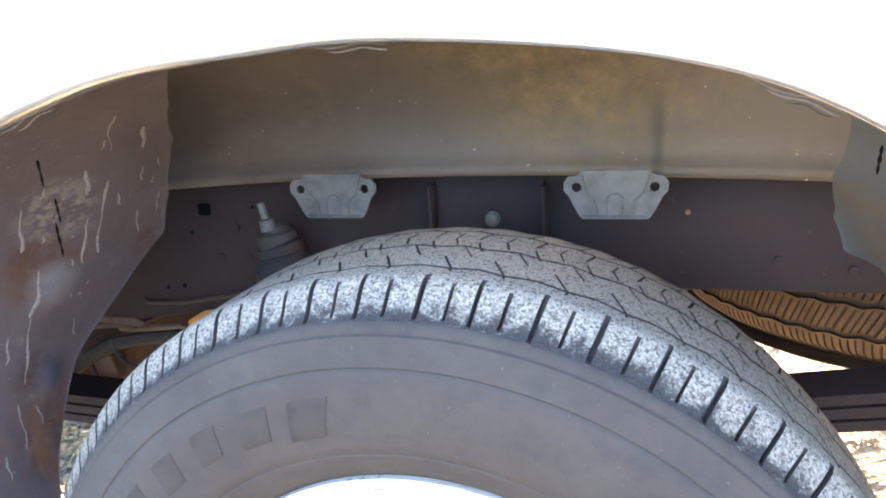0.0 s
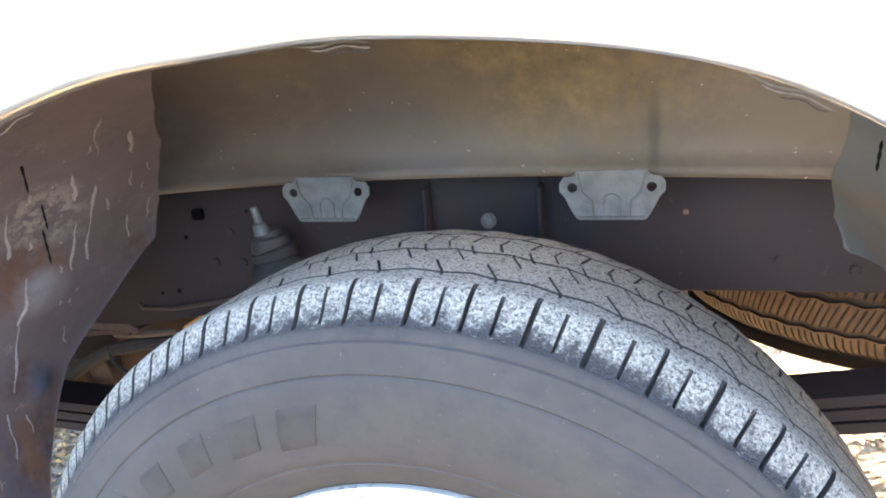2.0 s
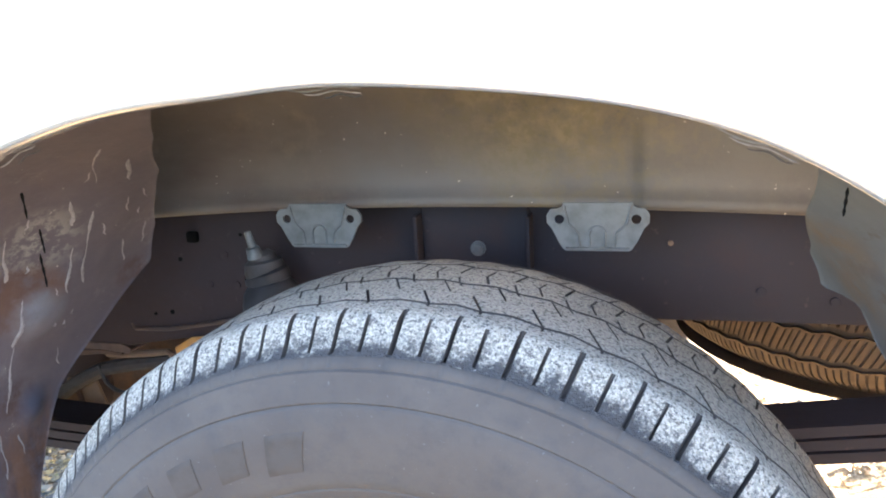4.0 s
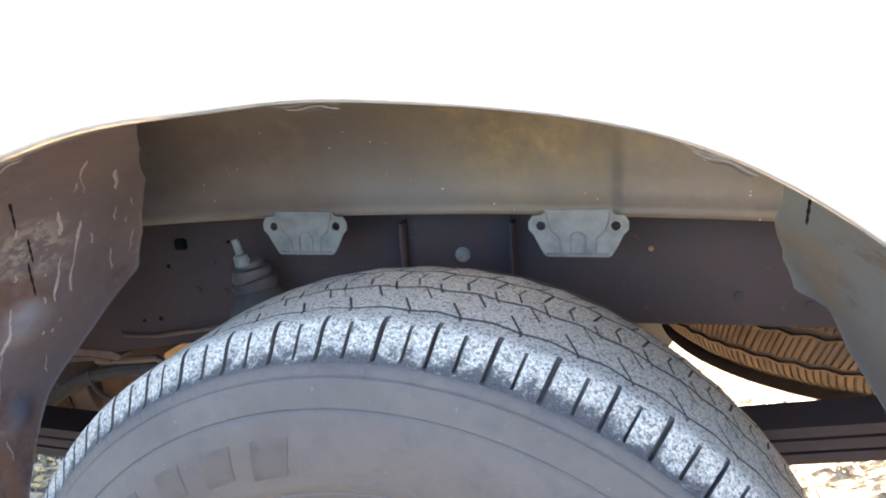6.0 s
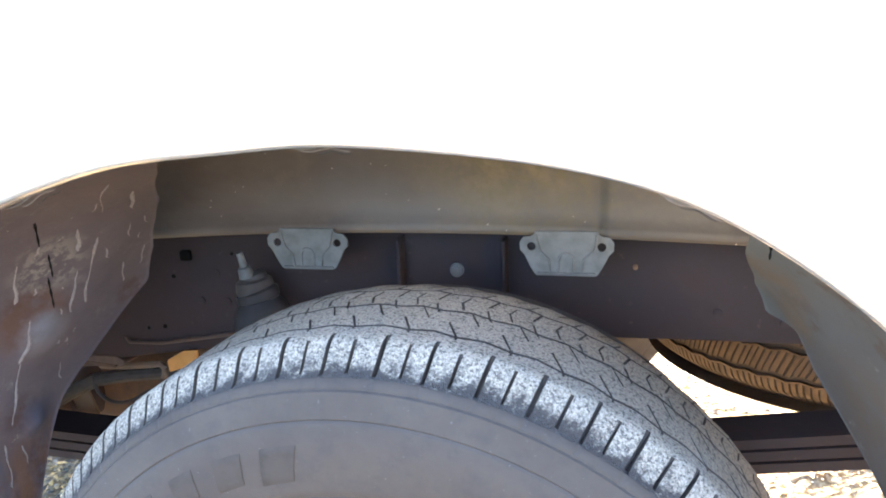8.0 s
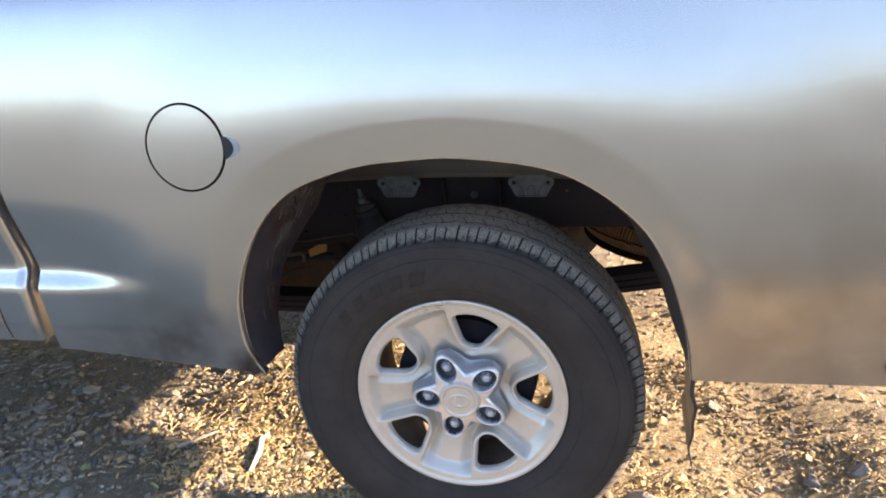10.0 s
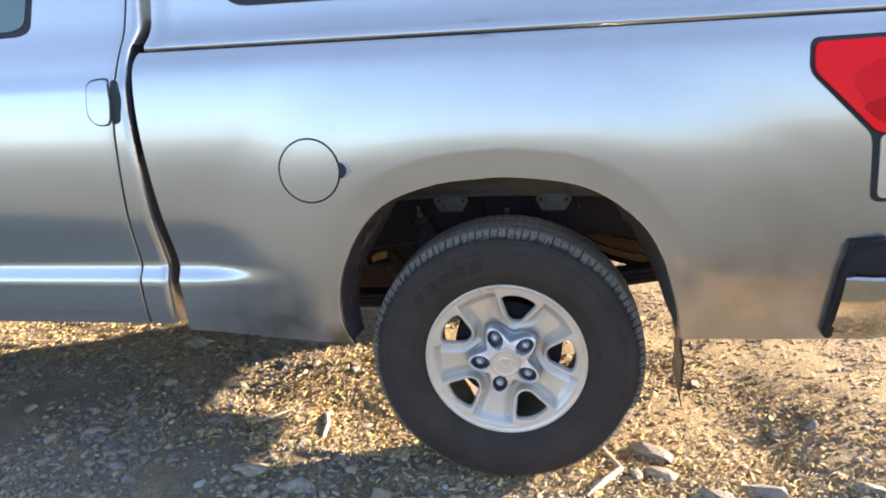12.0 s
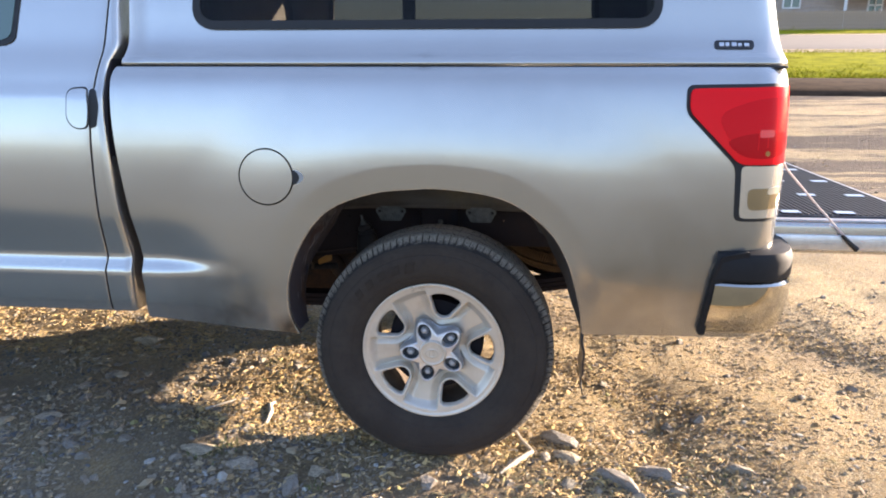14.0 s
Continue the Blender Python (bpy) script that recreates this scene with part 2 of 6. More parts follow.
def make_ground():
    m = Mat("gravelly_dirt", (0.41, 0.295, 0.148), 0.95, 0.0, Specular_IOR_Level=0.15)
    m.tint(m.ramp(m.noise(1.3, 6, 0.65), 0.42, 0.62), (0.29, 0.22, 0.135), 0.7)
    m.tint(m.ramp(m.noise(9, 6, 0.7), 0.5, 0.68), (0.5, 0.37, 0.19), 0.7)
    cells = m.voronoi(75, "Color", (1, 1, 0.3))
    m.tint(m.ramp(cells, 0.5, 0.62), (0.27, 0.22, 0.15), 0.6)
    m.tint(m.ramp(m.voronoi(120, "Color", (1.6, 1, 0.3)), 0.62, 0.7), (0.62, 0.52, 0.34), 0.6)
    m.tint(m.ramp(m.noise(70, 5, 0.7), 0.52, 0.66), (0.24, 0.185, 0.12), 0.6)
    m.tint(m.ramp(m.noise(3.1, 4, shift=(5, 2, 0)), 0.62, 0.72), (0.2, 0.19, 0.07), 0.5)
    m.tint(m.ramp(m.noise(0.55, 6, 0.65, (0.5, 1.8, 1)), 0.5, 0.62), (0.23, 0.175, 0.12), 0.7)
    m.tint(m.times(m.ramp(m.blob((7.0, 9.0, 0.3), 8.0), 0.0, 0.25), m.ramp(m.noise(0.8, 7, 0.75, (0.3, 1.8, 1), (3, 1, 0)), 0.42, 0.52)), (0.085, 0.068, 0.06), 0.9)
    # dark gaps in the straw litter: shadow between pieces painted into the dirt
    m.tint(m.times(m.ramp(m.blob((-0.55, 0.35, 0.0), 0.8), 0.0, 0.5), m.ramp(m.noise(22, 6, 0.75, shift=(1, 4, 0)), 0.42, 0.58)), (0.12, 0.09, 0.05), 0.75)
    # greyer ground left of the wheel, darkened to deepen the truck's shade
    m.tint(m.times(m.ramp(m.blob((-1.9, 0.0, 0.0), 1.7), 0.0, 0.35), m.ramp(m.noise(5, 6, 0.7, shift=(7, 4, 0)), 0.3, 0.5)), (0.2, 0.18, 0.15), 0.4)
    m.bump(m.noise(60, 6, 0.75), 0.012, 1.0)
    m.bump(cells, 0.003, 0.7)
    m.bump(m.noise(240, 4, 0.7), 0.002, 0.8)
    return m.m


def plain(name, color, rough=0.5, metal=0.0, wear=(0.7, 40.0), **extra):
    m = Mat(name, color, rough, metal, **extra)
    if wear:
        dark = tuple(c * wear[0] for c in color)
        m.tint(m.ramp(m.noise(wear[1], 5, 0.65), 0.42, 0.7), dark, 0.8)
        m.bump(m.noise(wear[1] * 5, 3), 0.0004, 0.4)
    return m.m


PAINT = make_paint()
HOUSE = make_dirty_metal()
SPLASH = make_splash()
SPLASH_PALE = make_splash_pale()
CHASSIS = make_frame_black()
RUST = make_rust()
TREAD = make_rubber(True)
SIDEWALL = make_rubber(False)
ALLOY = make_alloy()
DIRT = make_ground()
BRACKET = plain("grey_primed_steel", (0.08, 0.084, 0.082), 0.65, 0.05, (0.45, 45.0))
BLACK = plain("black_plastic", (0.022, 0.022, 0.024), 0.45)
PAD = plain("matt_black_plastic", (0.012, 0.012, 0.0135), 0.6, 0.0, (0.7, 40.0), Specular_IOR_Level=0.25)
GAP = plain("dark_gap", (0.004, 0.004, 0.004), 0.95, 0.0, None, Specular_IOR_Level=0.05)
SEAL = plain("black_rubber_seal", (0.012, 0.012, 0.013), 0.6)
CHROME = plain("chrome", (0.52, 0.5, 0.45), 0.06, 1.0, None)
SILVER = plain("machined_cap", (0.74, 0.75, 0.77), 0.3, 0.75, (0.75, 30.0))
DARK_METAL = plain("bright_lug", (0.5, 0.5, 0.5), 0.4, 0.5)
# greyer cap metals: shade and dull sky reflections put into the colour
LUG_WELL = plain("shaded_lug_well", (0.07, 0.08, 0.092), 0.5, 0.3)
CAP_SKIRT = plain("grey_cap_skirt", (0.34, 0.36, 0.38), 0.4, 0.5)
RED_LENS = plain("red_lens", (0.88, 0.014, 0.018), 0.14, 0.0, None, Specular_IOR_Level=0.1)
DEEP_RED = plain("deep_red_lens", (0.72, 0.009, 0.013), 0.14, 0.0, None, Specular_IOR_Level=0.1)
CLEAR_LENS = plain("clear_lens", (0.78, 0.77, 0.74), 0.08, 0.85, None)
TINTED = plain("tinted_glass", (0.045, 0.042, 0.04), 0.06, 0.0, None, Specular_IOR_Level=0.14)
CABIN_GLASS = plain("cabin_glass", (0.1, 0.16, 0.14), 0.05, 0.0, None, Coat_Weight=0.6)
LINER = plain("black_bed_liner", (0.035, 0.037, 0.042), 0.6)
YELLOW = plain("yellow_tag", (0.38, 0.17, 0.03), 0.6)
RUST_TAN = plain("tan_rust", (0.11, 0.072, 0.046), 0.8)
RUST_DARK = plain("dirty_rim_barrel", (0.09, 0.065, 0.045), 0.8, 0.0, (0.5, 20.0))


# ---- mesh helpers ----
def mesh_from(name, verts, faces, material, smooth=True):
    me = bpy.data.meshes.new(name)
    me.from_pydata([tuple(v) for v in verts], [], faces)
    me.materials.append(material)
    if smooth:
        me.polygons.foreach_set("use_smooth", [True] * len(me.polygons))
    me.update()
    return me


def add(name, me, parent=None, label="", at=None):
    ob = new(name, me)
    if parent is not None:
        ob.parent = parent
    if at is not None:
        ob.matrix_basis = at
    return tagged(ob, label)


def part(name, bm, material, parent, label="", smooth=True):
    bmesh.ops.recalc_face_normals(bm, faces=bm.faces)
    me = bpy.data.meshes.new(name)
    bm.to_mesh(me)
    bm.free()
    me.materials.append(material)
    if smooth:
        me.polygons.foreach_set("use_smooth", [True] * len(me.polygons))
        me.set_sharp_from_angle(angle=radians(35))
    return add(name, me, parent, label)


def box_bm(x0, x1, y0, y1, z0, z1, bevel=0.004, segments=2):
    bm = bmesh.new()
    bmesh.ops.create_cube(bm, size=1.0)
    bmesh.ops.scale(bm, vec=(x1 - x0, y1 - y0, z1 - z0), verts=bm.verts)
    bmesh.ops.translate(bm, vec=((x0 + x1) / 2, (y0 + y1) / 2, (z0 + z1) / 2), verts=bm.verts)
    if bevel:
        bmesh.ops.bevel(bm, geom=bm.edges[:], offset=bevel, segments=segments, profile=0.5, affect="EDGES")
    return bm


def tube_bm(points, radius, sides=10):
    """A round bar along a line of points."""
    bm = bmesh.new()
    rings = []
    pts = [Vector(p) for p in points]
    for i, p in enumerate(pts):
        d = (pts[min(i + 1, len(pts) - 1)] - pts[max(i - 1, 0)]).normalized()
        a = d.cross(Vector((0.13, 0.21, 0.97))).normalized()
        b = d.cross(a)
        r = radius[i] if isinstance(radius, (list, tuple)) else radius
        rings.append([bm.verts.new(p + r * (math.cos(q) * a + math.sin(q) * b)) for q in (2 * math.pi * k / sides for k in range(sides))])
    for r0, r1 in zip(rings, rings[1:]):
        for k in range(sides):
            bm.faces.new((r0[k], r0[(k + 1) % sides], r1[(k + 1) % sides], r1[k]))
    bm.faces.new(rings[0])
    bm.faces.new(rings[-1])
    return bm


def prism_bm(outline, y0, y1, bevel=0.0, segments=2):
    """An outline of (x, z) given depth along y."""
    bm = bmesh.new()
    front = [bm.verts.new((x, y0, z)) for x, z in outline]
    face = bm.faces.new(front)
    out = bmesh.ops.extrude_face_region(bm, geom=[face])
    bmesh.ops.translate(bm, vec=(0, y1 - y0, 0), verts=[v for v in out["geom"] if isinstance(v, bmesh.types.BMVert)])
    bmesh.ops.recalc_face_normals(bm, faces=bm.faces)
    if bevel:
        bmesh.ops.bevel(bm, geom=bm.edges[:], offset=bevel, segments=segments, profile=0.5, affect="EDGES")
    return bm


def grid_faces(rows, cols, loop=False):
    faces = []
    for i in range(rows - 1):
        for j in range(cols - (0 if loop else 1)):
            k = (j + 1) % cols
            faces.append((i * cols + j, i * cols + k, (i + 1) * cols + k, (i + 1) * cols + j))
    return faces


def spline(points, count):
    """A smooth line through the points, evenly spaced."""
    p = np.array(points, float)
    q = np.vstack([2 * p[0] - p[1], p, 2 * p[-1] - p[-2]])
    out = []
    for i in range(len(p) - 1):
        a, b, c, d = q[i:i + 4]
        for t in np.linspace(0, 1, 24, endpoint=False):
            out.append(0.5 * (2 * b + (c - a) * t + (2 * a - 5 * b + 4 * c - d) * t * t + (3 * b - a - 3 * c + d) * t ** 3))
    out.append(p[-1])
    out = np.array(out)
    s = np.r_[0, np.cumsum(np.linalg.norm(np.diff(out, axis=0), axis=1))]
    u = np.linspace(0, s[-1], count)
    return np.stack([np.interp(u, s, out[:, k]) for k in range(p.shape[1])], 1)


def rounded(outline, radius, steps=5):
    """The outline with its corners rounded."""
    out = []
    n = len(outline)
    for i in range(n):
        a, b, c = (Vector(outline[(i + k) % n]) for k in (-1, 0, 1))
        r = min(radius, (a - b).length * 0.45, (c - b).length * 0.45)
        p, q = b + (a - b).normalized() * r, b + (c - b).normalized() * r
        for t in np.linspace(0, 1, steps):
            out.append(tuple((1 - t) ** 2 * p + 2 * t * (1 - t) * b + t * t * q))
    return out


def smooth01(x):
    x = np.clip(x, 0, 1)
    return x * x * (3 - 2 * x)


# ---- the truck's side ----
LIP = spline([(-0.432, 0.468), (-0.45, 0.505), (-0.461, 0.56), (-0.452, 0.655), (-0.418, 0.75), (-0.362, 0.842), (-0.285, 0.908), (-0.16, 0.951),
              (-0.05, 0.964), (0.045, 0.967), (0.185, 0.95), (0.28, 0.914), (0.373, 0.84), (0.426, 0.755), (0.455, 0.67), (0.475, 0.59), (0.487, 0.505)], 241)
PROFILE_Z = [0.45, 0.55, 0.65, 0.75, 0.85, 0.95, 1.02, 1.08, 1.14, 1.2, 1.25, 1.28, 1.3, 1.312, 1.32]
PROFILE_Y = [-0.066, -0.078, -0.089, -0.098, -0.104, -0.106, -0.1045, -0.101, -0.095, -0.0868, -0.0775, -0.069, -0.059, -0.047, -0.028]
_pz = np.linspace(0.45, 1.32, 88)
_py = np.interp(_pz, PROFILE_Z, PROFILE_Y)
for _ in range(6):
    _py[1:-1] = (_py[:-2] + 2 * _py[1:-1] + _py[2:]) / 4


def lip_distance(x, z):
    p = np.stack([np.ravel(x), np.ravel(z)], 1)[:, None, :]
    a, ab = LIP[None, :-1], (LIP[1:] - LIP[:-1])[None]
    u = np.clip(((p - a) * ab).sum(-1) / (ab * ab).sum(-1), 0, 1)
    d = np.sqrt(((p - a - u[..., None] * ab) ** 2).sum(-1)).min(1)
    return d.reshape(np.shape(x))


def side_y(x, z, flare=True):
    """How far out the body's side stands at (x, z)."""
    x, z = np.asarray(x, float), np.asarray(z, float)
    y = np.interp(z, _pz, _py)
    ledge = smooth01((0.72 - z) / 0.05) * smooth01((z - 0.4) / 0.2) * smooth01((-0.59 - x) / 0.3)
    y = y - 0.028 * ledge + 0.02 * smooth01((-0.62 - x) / 0.25) * smooth01((0.9 - z) / 0.2)
    if flare:
        d = lip_distance(x, z)
        crisp = smooth01((z - 0.72) / 0.22)
        inner = crisp * np.minimum(d / 0.072, 1.0) + (1 - crisp) * smooth01(d / 0.075)
        g = np.where(d < 0.075, 0.4 - 0.2 * crisp + (0.6 + 0.2 * crisp) * inner, 1 - smooth01((d - 0.075) / 0.33))
        fade = smooth01((z - 0.47) / 0.25)
        y = y - 0.0125 * g * fade
    return y


CORNER_X, CORNER_R = 0.94, 0.11


def round_corner(x, y):
    """Bends what lies past CORNER_X round the truck's rear corner."""
    a = np.clip((x - CORNER_X) / CORNER_R, 0, math.pi / 2)
    past = np.maximum(x - CORNER_X - CORNER_R * math.pi / 2, 0)
    return np.where(x > CORNER_X, CORNER_X + CORNER_R * np.sin(a), x), y + CORNER_R * (1 - np.cos(a)) * (x > CORNER_X) + past


truck = tagged(new("pickup_truck"), "silver pickup truck with a canopy and lowered tailgate on dirt", "pickup truck")


def bed_side():
    n = len(LIP)
    outer = np.array(list(zip(np.linspace(-0.945, -0.935, 12), np.linspace(0.51, 0.6, 12)))
                     + [(-0.935 - 0.05 * smooth01((z - 0.65) / 0.6), z) for z in np.linspace(0.62, 1.31, 40)]
                     + [(x, 1.32) for x in np.linspace(-0.985, 1.2, 120)]
                     + [(1.2, z) for z in np.linspace(1.31, 0.52, 40)])
    s = np.r_[0, np.cumsum(np.linalg.norm(np.diff(outer, axis=0), axis=1))]
    lip_s = np.linspace(0, 1, n)
    share = np.interp(lip_s, [0, 0.22, 0.78, 1], [0, s[52] / s[-1], s[171] / s[-1], 1])
    out = np.stack([np.interp(share * s[-1], s, outer[:, k]) for k in (0, 1)], 1)
    rings = []
    centre = np.array([0.01, 0.5])
    inward = centre - LIP
    inward /= np.linalg.norm(inward, axis=1)[:, None]
    ly = side_y(LIP[:, 0], LIP[:, 1])
    for off, dy in ((-0.03, 0.036), (-0.012, 0.03), (0.002, 0.024), (0.004, 0.018), (0.004, 0.006), (0.002, 0.001)):
        q = LIP + inward * off
        rings.append(np.stack([q[:, 0], ly + dy, q[:, 1]], 1))
    for k in range(91):
        f = (k / 90) ** 1.35
        q = LIP * (1 - f) + out * f
        y = side_y(q[:, 0], q[:, 1])
        x2, y2 = round_corner(q[:, 0], y)
        rings.append(np.stack([x2, y2, q[:, 1]], 1))
    verts = np.vstack(rings)
    return add("bed_side", mesh_from("bed_side", verts, grid_faces(len(rings), n), PAINT), truck, "silver bed side with a flared wheel arch")


bed_side()


def conform(bm, lift=0.0):
    """Lays a flat mesh, drawn in x and z with y as its depth, on the body's side."""
    xs = np.array([v.co.x for v in bm.verts])
    zs = np.array([v.co.z for v in bm.verts])
    ys = side_y(xs, zs)
    for v, y in zip(bm.verts, ys):
        nx, ny = round_corner(np.array(v.co.x), np.array(v.co.y + y - lift))
        v.co.x, v.co.y = float(nx), float(ny)
    return bm


def panel_bm(outline, y0, y1, cuts=0):
    """A plate of (x, z) outline, filled with a fine grid so that it can bend."""
    bm = prism_bm(outline, y0, y1)
    xs = [p[0] for p in outline]
    zs = [p[1] for p in outline]
    for axis, lo, hi in ((0, min(xs), max(xs)), (2, min(zs), max(zs))):
        for k in range(1, cuts):
            co, no = [0, 0, 0], [0, 0, 0]
            co[axis], no[axis] = lo + (hi - lo) * k / cuts, 1
            bmesh.ops.bisect_plane(bm, geom=bm.verts[:] + bm.edges[:] + bm.faces[:], plane_co=co, plane_no=no)
    return bm


def disc(cx, cz, r, n=48):
    return [(cx + r * math.cos(2 * math.pi * k / n), cz + r * math.sin(2 * math.pi * k / n)) for k in range(n)]


def ring_bm(cx, cz, r0, r1, y0, y1, n=64):
    verts, faces = [], []
    for r, y in ((r0, y0), (r1, y0), (r1, y1), (r0, y1)):
        for x, z in disc(cx, cz, r, n):
            verts.append((x, y, z))
    bm = bmesh.new()
    vs = [bm.verts.new(v) for v in verts]
    for a in range(4):
        b = (a + 1) % 4
        for k in range(n):
            bm.faces.new((vs[a * n + k], vs[a * n + (k + 1) % n], vs[b * n + (k + 1) % n], vs[b * n + k]))
    return bm


# ---- wheelhouse ----
def wheelhouse():
    section = spline([(-0.045, 0.99), (0.0, 1.012), (0.1, 1.02), (0.2, 1.0), (0.27, 0.958), (0.296, 0.905), (0.304, 0.865), (0.302, 0.843), (0.293, 0.831), (0.296, 0.824), (0.306, 0.822)], 60)
    xs = np.linspace(-0.52, 0.52, 209)
    verts = []
    for x in xs:
        step = 0.006 * smooth01((x - 0.182) / 0.012)
        for y, z in section:
            verts.append((x, y - step * smooth01((0.93 - z) / 0.05) + 0.0015 * math.sin(9 * x + 4 * z), z - 0.012 * (x / 0.4) ** 2 * (z < 0.9)))
    add("wheelhouse_panel", mesh_from("wheelhouse_panel", verts, grid_faces(len(xs), 60), HOUSE), truck, "dirty tan inner wheel arch panel")


wheelhouse()


FRONT_END = ([-0.962, -0.951, -0.934, -0.908, -0.882, -0.842, -0.795, -0.75, -0.7, -0.655, -0.56, -0.505, -0.468], [-0.06, -0.01, 0.06, 0.135, 0.17, 0.205, 0.222, 0.19, 0.16, 0.128, 0.09, 0.07, 0.05])
REAR_END = ([-0.93, -0.914, -0.88, -0.84, -0.805, -0.793, -0.755, -0.67, -0.59, -0.505], [-0.06, -0.03, 0.105, 0.2, 0.222, 0.17, 0.17, 0.125, 0.08, 0.02])
DENTS = [(0.078, 0.756, 0.024, 0.009), (0.09, 0.646, 0.015, 0.008), (0.15, 0.7, 0.05, -0.004)]


def splash_point(x, z, y, front, side=0):
    """A place on a splash panel, y inward of the arch's edge at (x, z)."""
    n = Vector((x - 0.01, z - 0.45)).normalized()
    push = 0.012 - (0.17 if front else 0.3) * max(y + 0.04, 0) + 0.003 * side + 0.004 * math.sin(y * 40) * math.sin(z * 17)
    if front:
        for cy, cz, r, h in DENTS:
            push -= h * math.exp(-((y - cy) ** 2 + (z - cz) ** 2) / r ** 2)
    return (x + n.x * push, y, z + n.y * push)


def splash_panel(front):
    """The sheet that closes the arch before or behind the wheel."""
    if front:
        curve = spline(LIP[::-1][140:241], 100)
        name = "front_splash_panel"
    else:
        curve = spline(LIP[158:241], 100)
        name = "rear_splash_panel"
    end = np.interp(-curve[:, 1], *(FRONT_END if front else REAR_END))
    cols = 44
    verts = []
    for side in (0, 1):
        for (x, z), e in zip(curve, end):
            y0 = float(side_y(x, z)) + 0.02
            verts += [splash_point(x, z, y0 + (e - y0) * f, front, side) for f in np.linspace(0, 1, cols)]
    base = 100 * cols
    faces = grid_faces(100, cols) + [tuple(i + base for i in f) for f in grid_faces(100, cols)]
    for i in range(99):
        faces.append((i * cols + cols - 1, (i + 1) * cols + cols - 1, base + (i + 1) * cols + cols - 1, base + i * cols + cols - 1))
    return add(name, mesh_from(name, verts, faces, SPLASH if front else SPLASH_PALE), truck, "muddy stained sheet metal splash panel")


front_splash = splash_panel(True)
splash_panel(False)
MUD = plain("dried_mud", (0.12, 0.108, 0.102), 0.8, 0.0, (0.5, 150.0))
LIP_DOWN = LIP[::-1][140:]
drip_rng = random.Random(5)


def mud_drip(z0, y0, z1, y1, width):
    """A dried run of muddy water down the front splash panel."""
    pts, radii = [], []
    steps = max(int((z0 - z1) / 0.003), 4)
    for k in range(steps + 1):
        f = k / steps
        z = z0 + (z1 - z0) * f + 0.0
        y = y0 + (y1 - y0) * f + drip_rng.uniform(-0.0004, 0.0004) + 0.002 * math.sin(9 * f + 40 * y0) * f
        rise = 0.0
        for _ in range(3):
            zc = z - rise
            x = float(np.interp(-zc, -LIP_DOWN[:, 1], LIP_DOWN[:, 0]))
            p = splash_point(x, zc, y, True)
            rise = p[2] - zc
        pts.append(p)
        radii.append(width * (0.5 + 0.3 * drip_rng.uniform(0, 1)) * (0.3 if k in (0, steps) else 1.0) * (0.9 + 0.45 * math.sin(110 * z + 30 * y0)))
    part("mud_drip", tube_bm(pts, radii, 6), MUD, front_splash)


for drip in ((0.923, 0.032, 0.887, 0.08, 0.0012), (0.857, 0.099, 0.774, 0.127, 0.0017), (0.872, 0.069, 0.845, 0.087, 0.0026), (0.82, 0.098, 0.767, 0.11, 0.0018), (0.909, 0.08, 0.886, 0.112, 0.0026),
             (0.866, 0.13, 0.849, 0.143, 0.0018), (0.813, 0.165, 0.785, 0.18, 0.0022), (0.873, 0.141, 0.862, 0.157, 0.002), (0.829, 0.188, 0.802, 0.199, 0.0012), (0.843, 0.027, 0.798, 0.043, 0.0022),
             (0.774, 0.062, 0.723, 0.063, 0.0024), (0.723, 0.063, 0.649, 0.061, 0.0018), (0.63, 0.049, 0.575, 0.055, 0.0015), (0.619, 0.07, 0.593, 0.078, 0.0014), (0.777, 0.095, 0.768, 0.099, 0.0016),
             (0.735, 0.107, 0.73, 0.108, 0.0015), (0.733, 0.12, 0.728, 0.12, 0.0014), (0.701, 0.121, 0.678, 0.124, 0.0014), (0.744, 0.126, 0.738, 0.126, 0.0012), (0.9, 0.06, 0.89, 0.068, 0.0012),
             (0.85, 0.16, 0.842, 0.165, 0.0016), (0.84, 0.12, 0.826, 0.13, 0.0012), (0.86, 0.04, 0.85, 0.043, 0.0014), (0.81, 0.06, 0.802, 0.062, 0.0016), (0.71, 0.04, 0.68, 0.04, 0.0014), (0.58, 0.03, 0.55, 0.032, 0.0014)):
    mud_drip(*drip)


def slot_on_panel(x, y, z, length, width):
    """A short black drip-like slot standing on a splash panel."""
    pts = [(x - 0.05 * k * length, y + 0.04 * length * math.sin(3 * k), z - k * length) for k in np.linspace(-0.5, 0.5, 7)]
    part("panel_slot", tube_bm(pts, [0.7 * width * f for f in (0.3, 1.1, 0.6, 1.2, 0.5, 1.0, 0.3)], 6), GAP, truck)


slot_on_panel(-0.322, 0.012, 0.886, 0.04, 0.0017)
slot_on_panel(-0.355, 0.056, 0.836, 0.024, 0.0015)
slot_on_panel(-0.364, 0.06, 0.806, 0.034, 0.0017)
slot_on_panel(0.309, 0.0, 0.88, 0.018, 0.0015)
for cx, cz, turn in ((-0.222, 0.924, 24), (0.012, 0.957, 0), (0.245, 0.92, -22)):
    for k in range(3):
        line = []
        for f in np.linspace(-1, 1, 12):
            u = f * (0.024 - 0.006 * k) + 0.004 * k
            line.append((cx + u * math.cos(radians(turn)), -0.09 + 0.006 * k, cz + 0.006 + u * math.sin(radians(turn)) - 0.0022 * k + 0.001 * math.sin(4 * f + k)))
        part("lip_clip", tube_bm(line, [0.0002] + [0.0005, 0.0004, 0.0007, 0.0004, 0.0006] * 2 + [0.0002], 6), (BRACKET, MUD, SEAL)[k], truck)

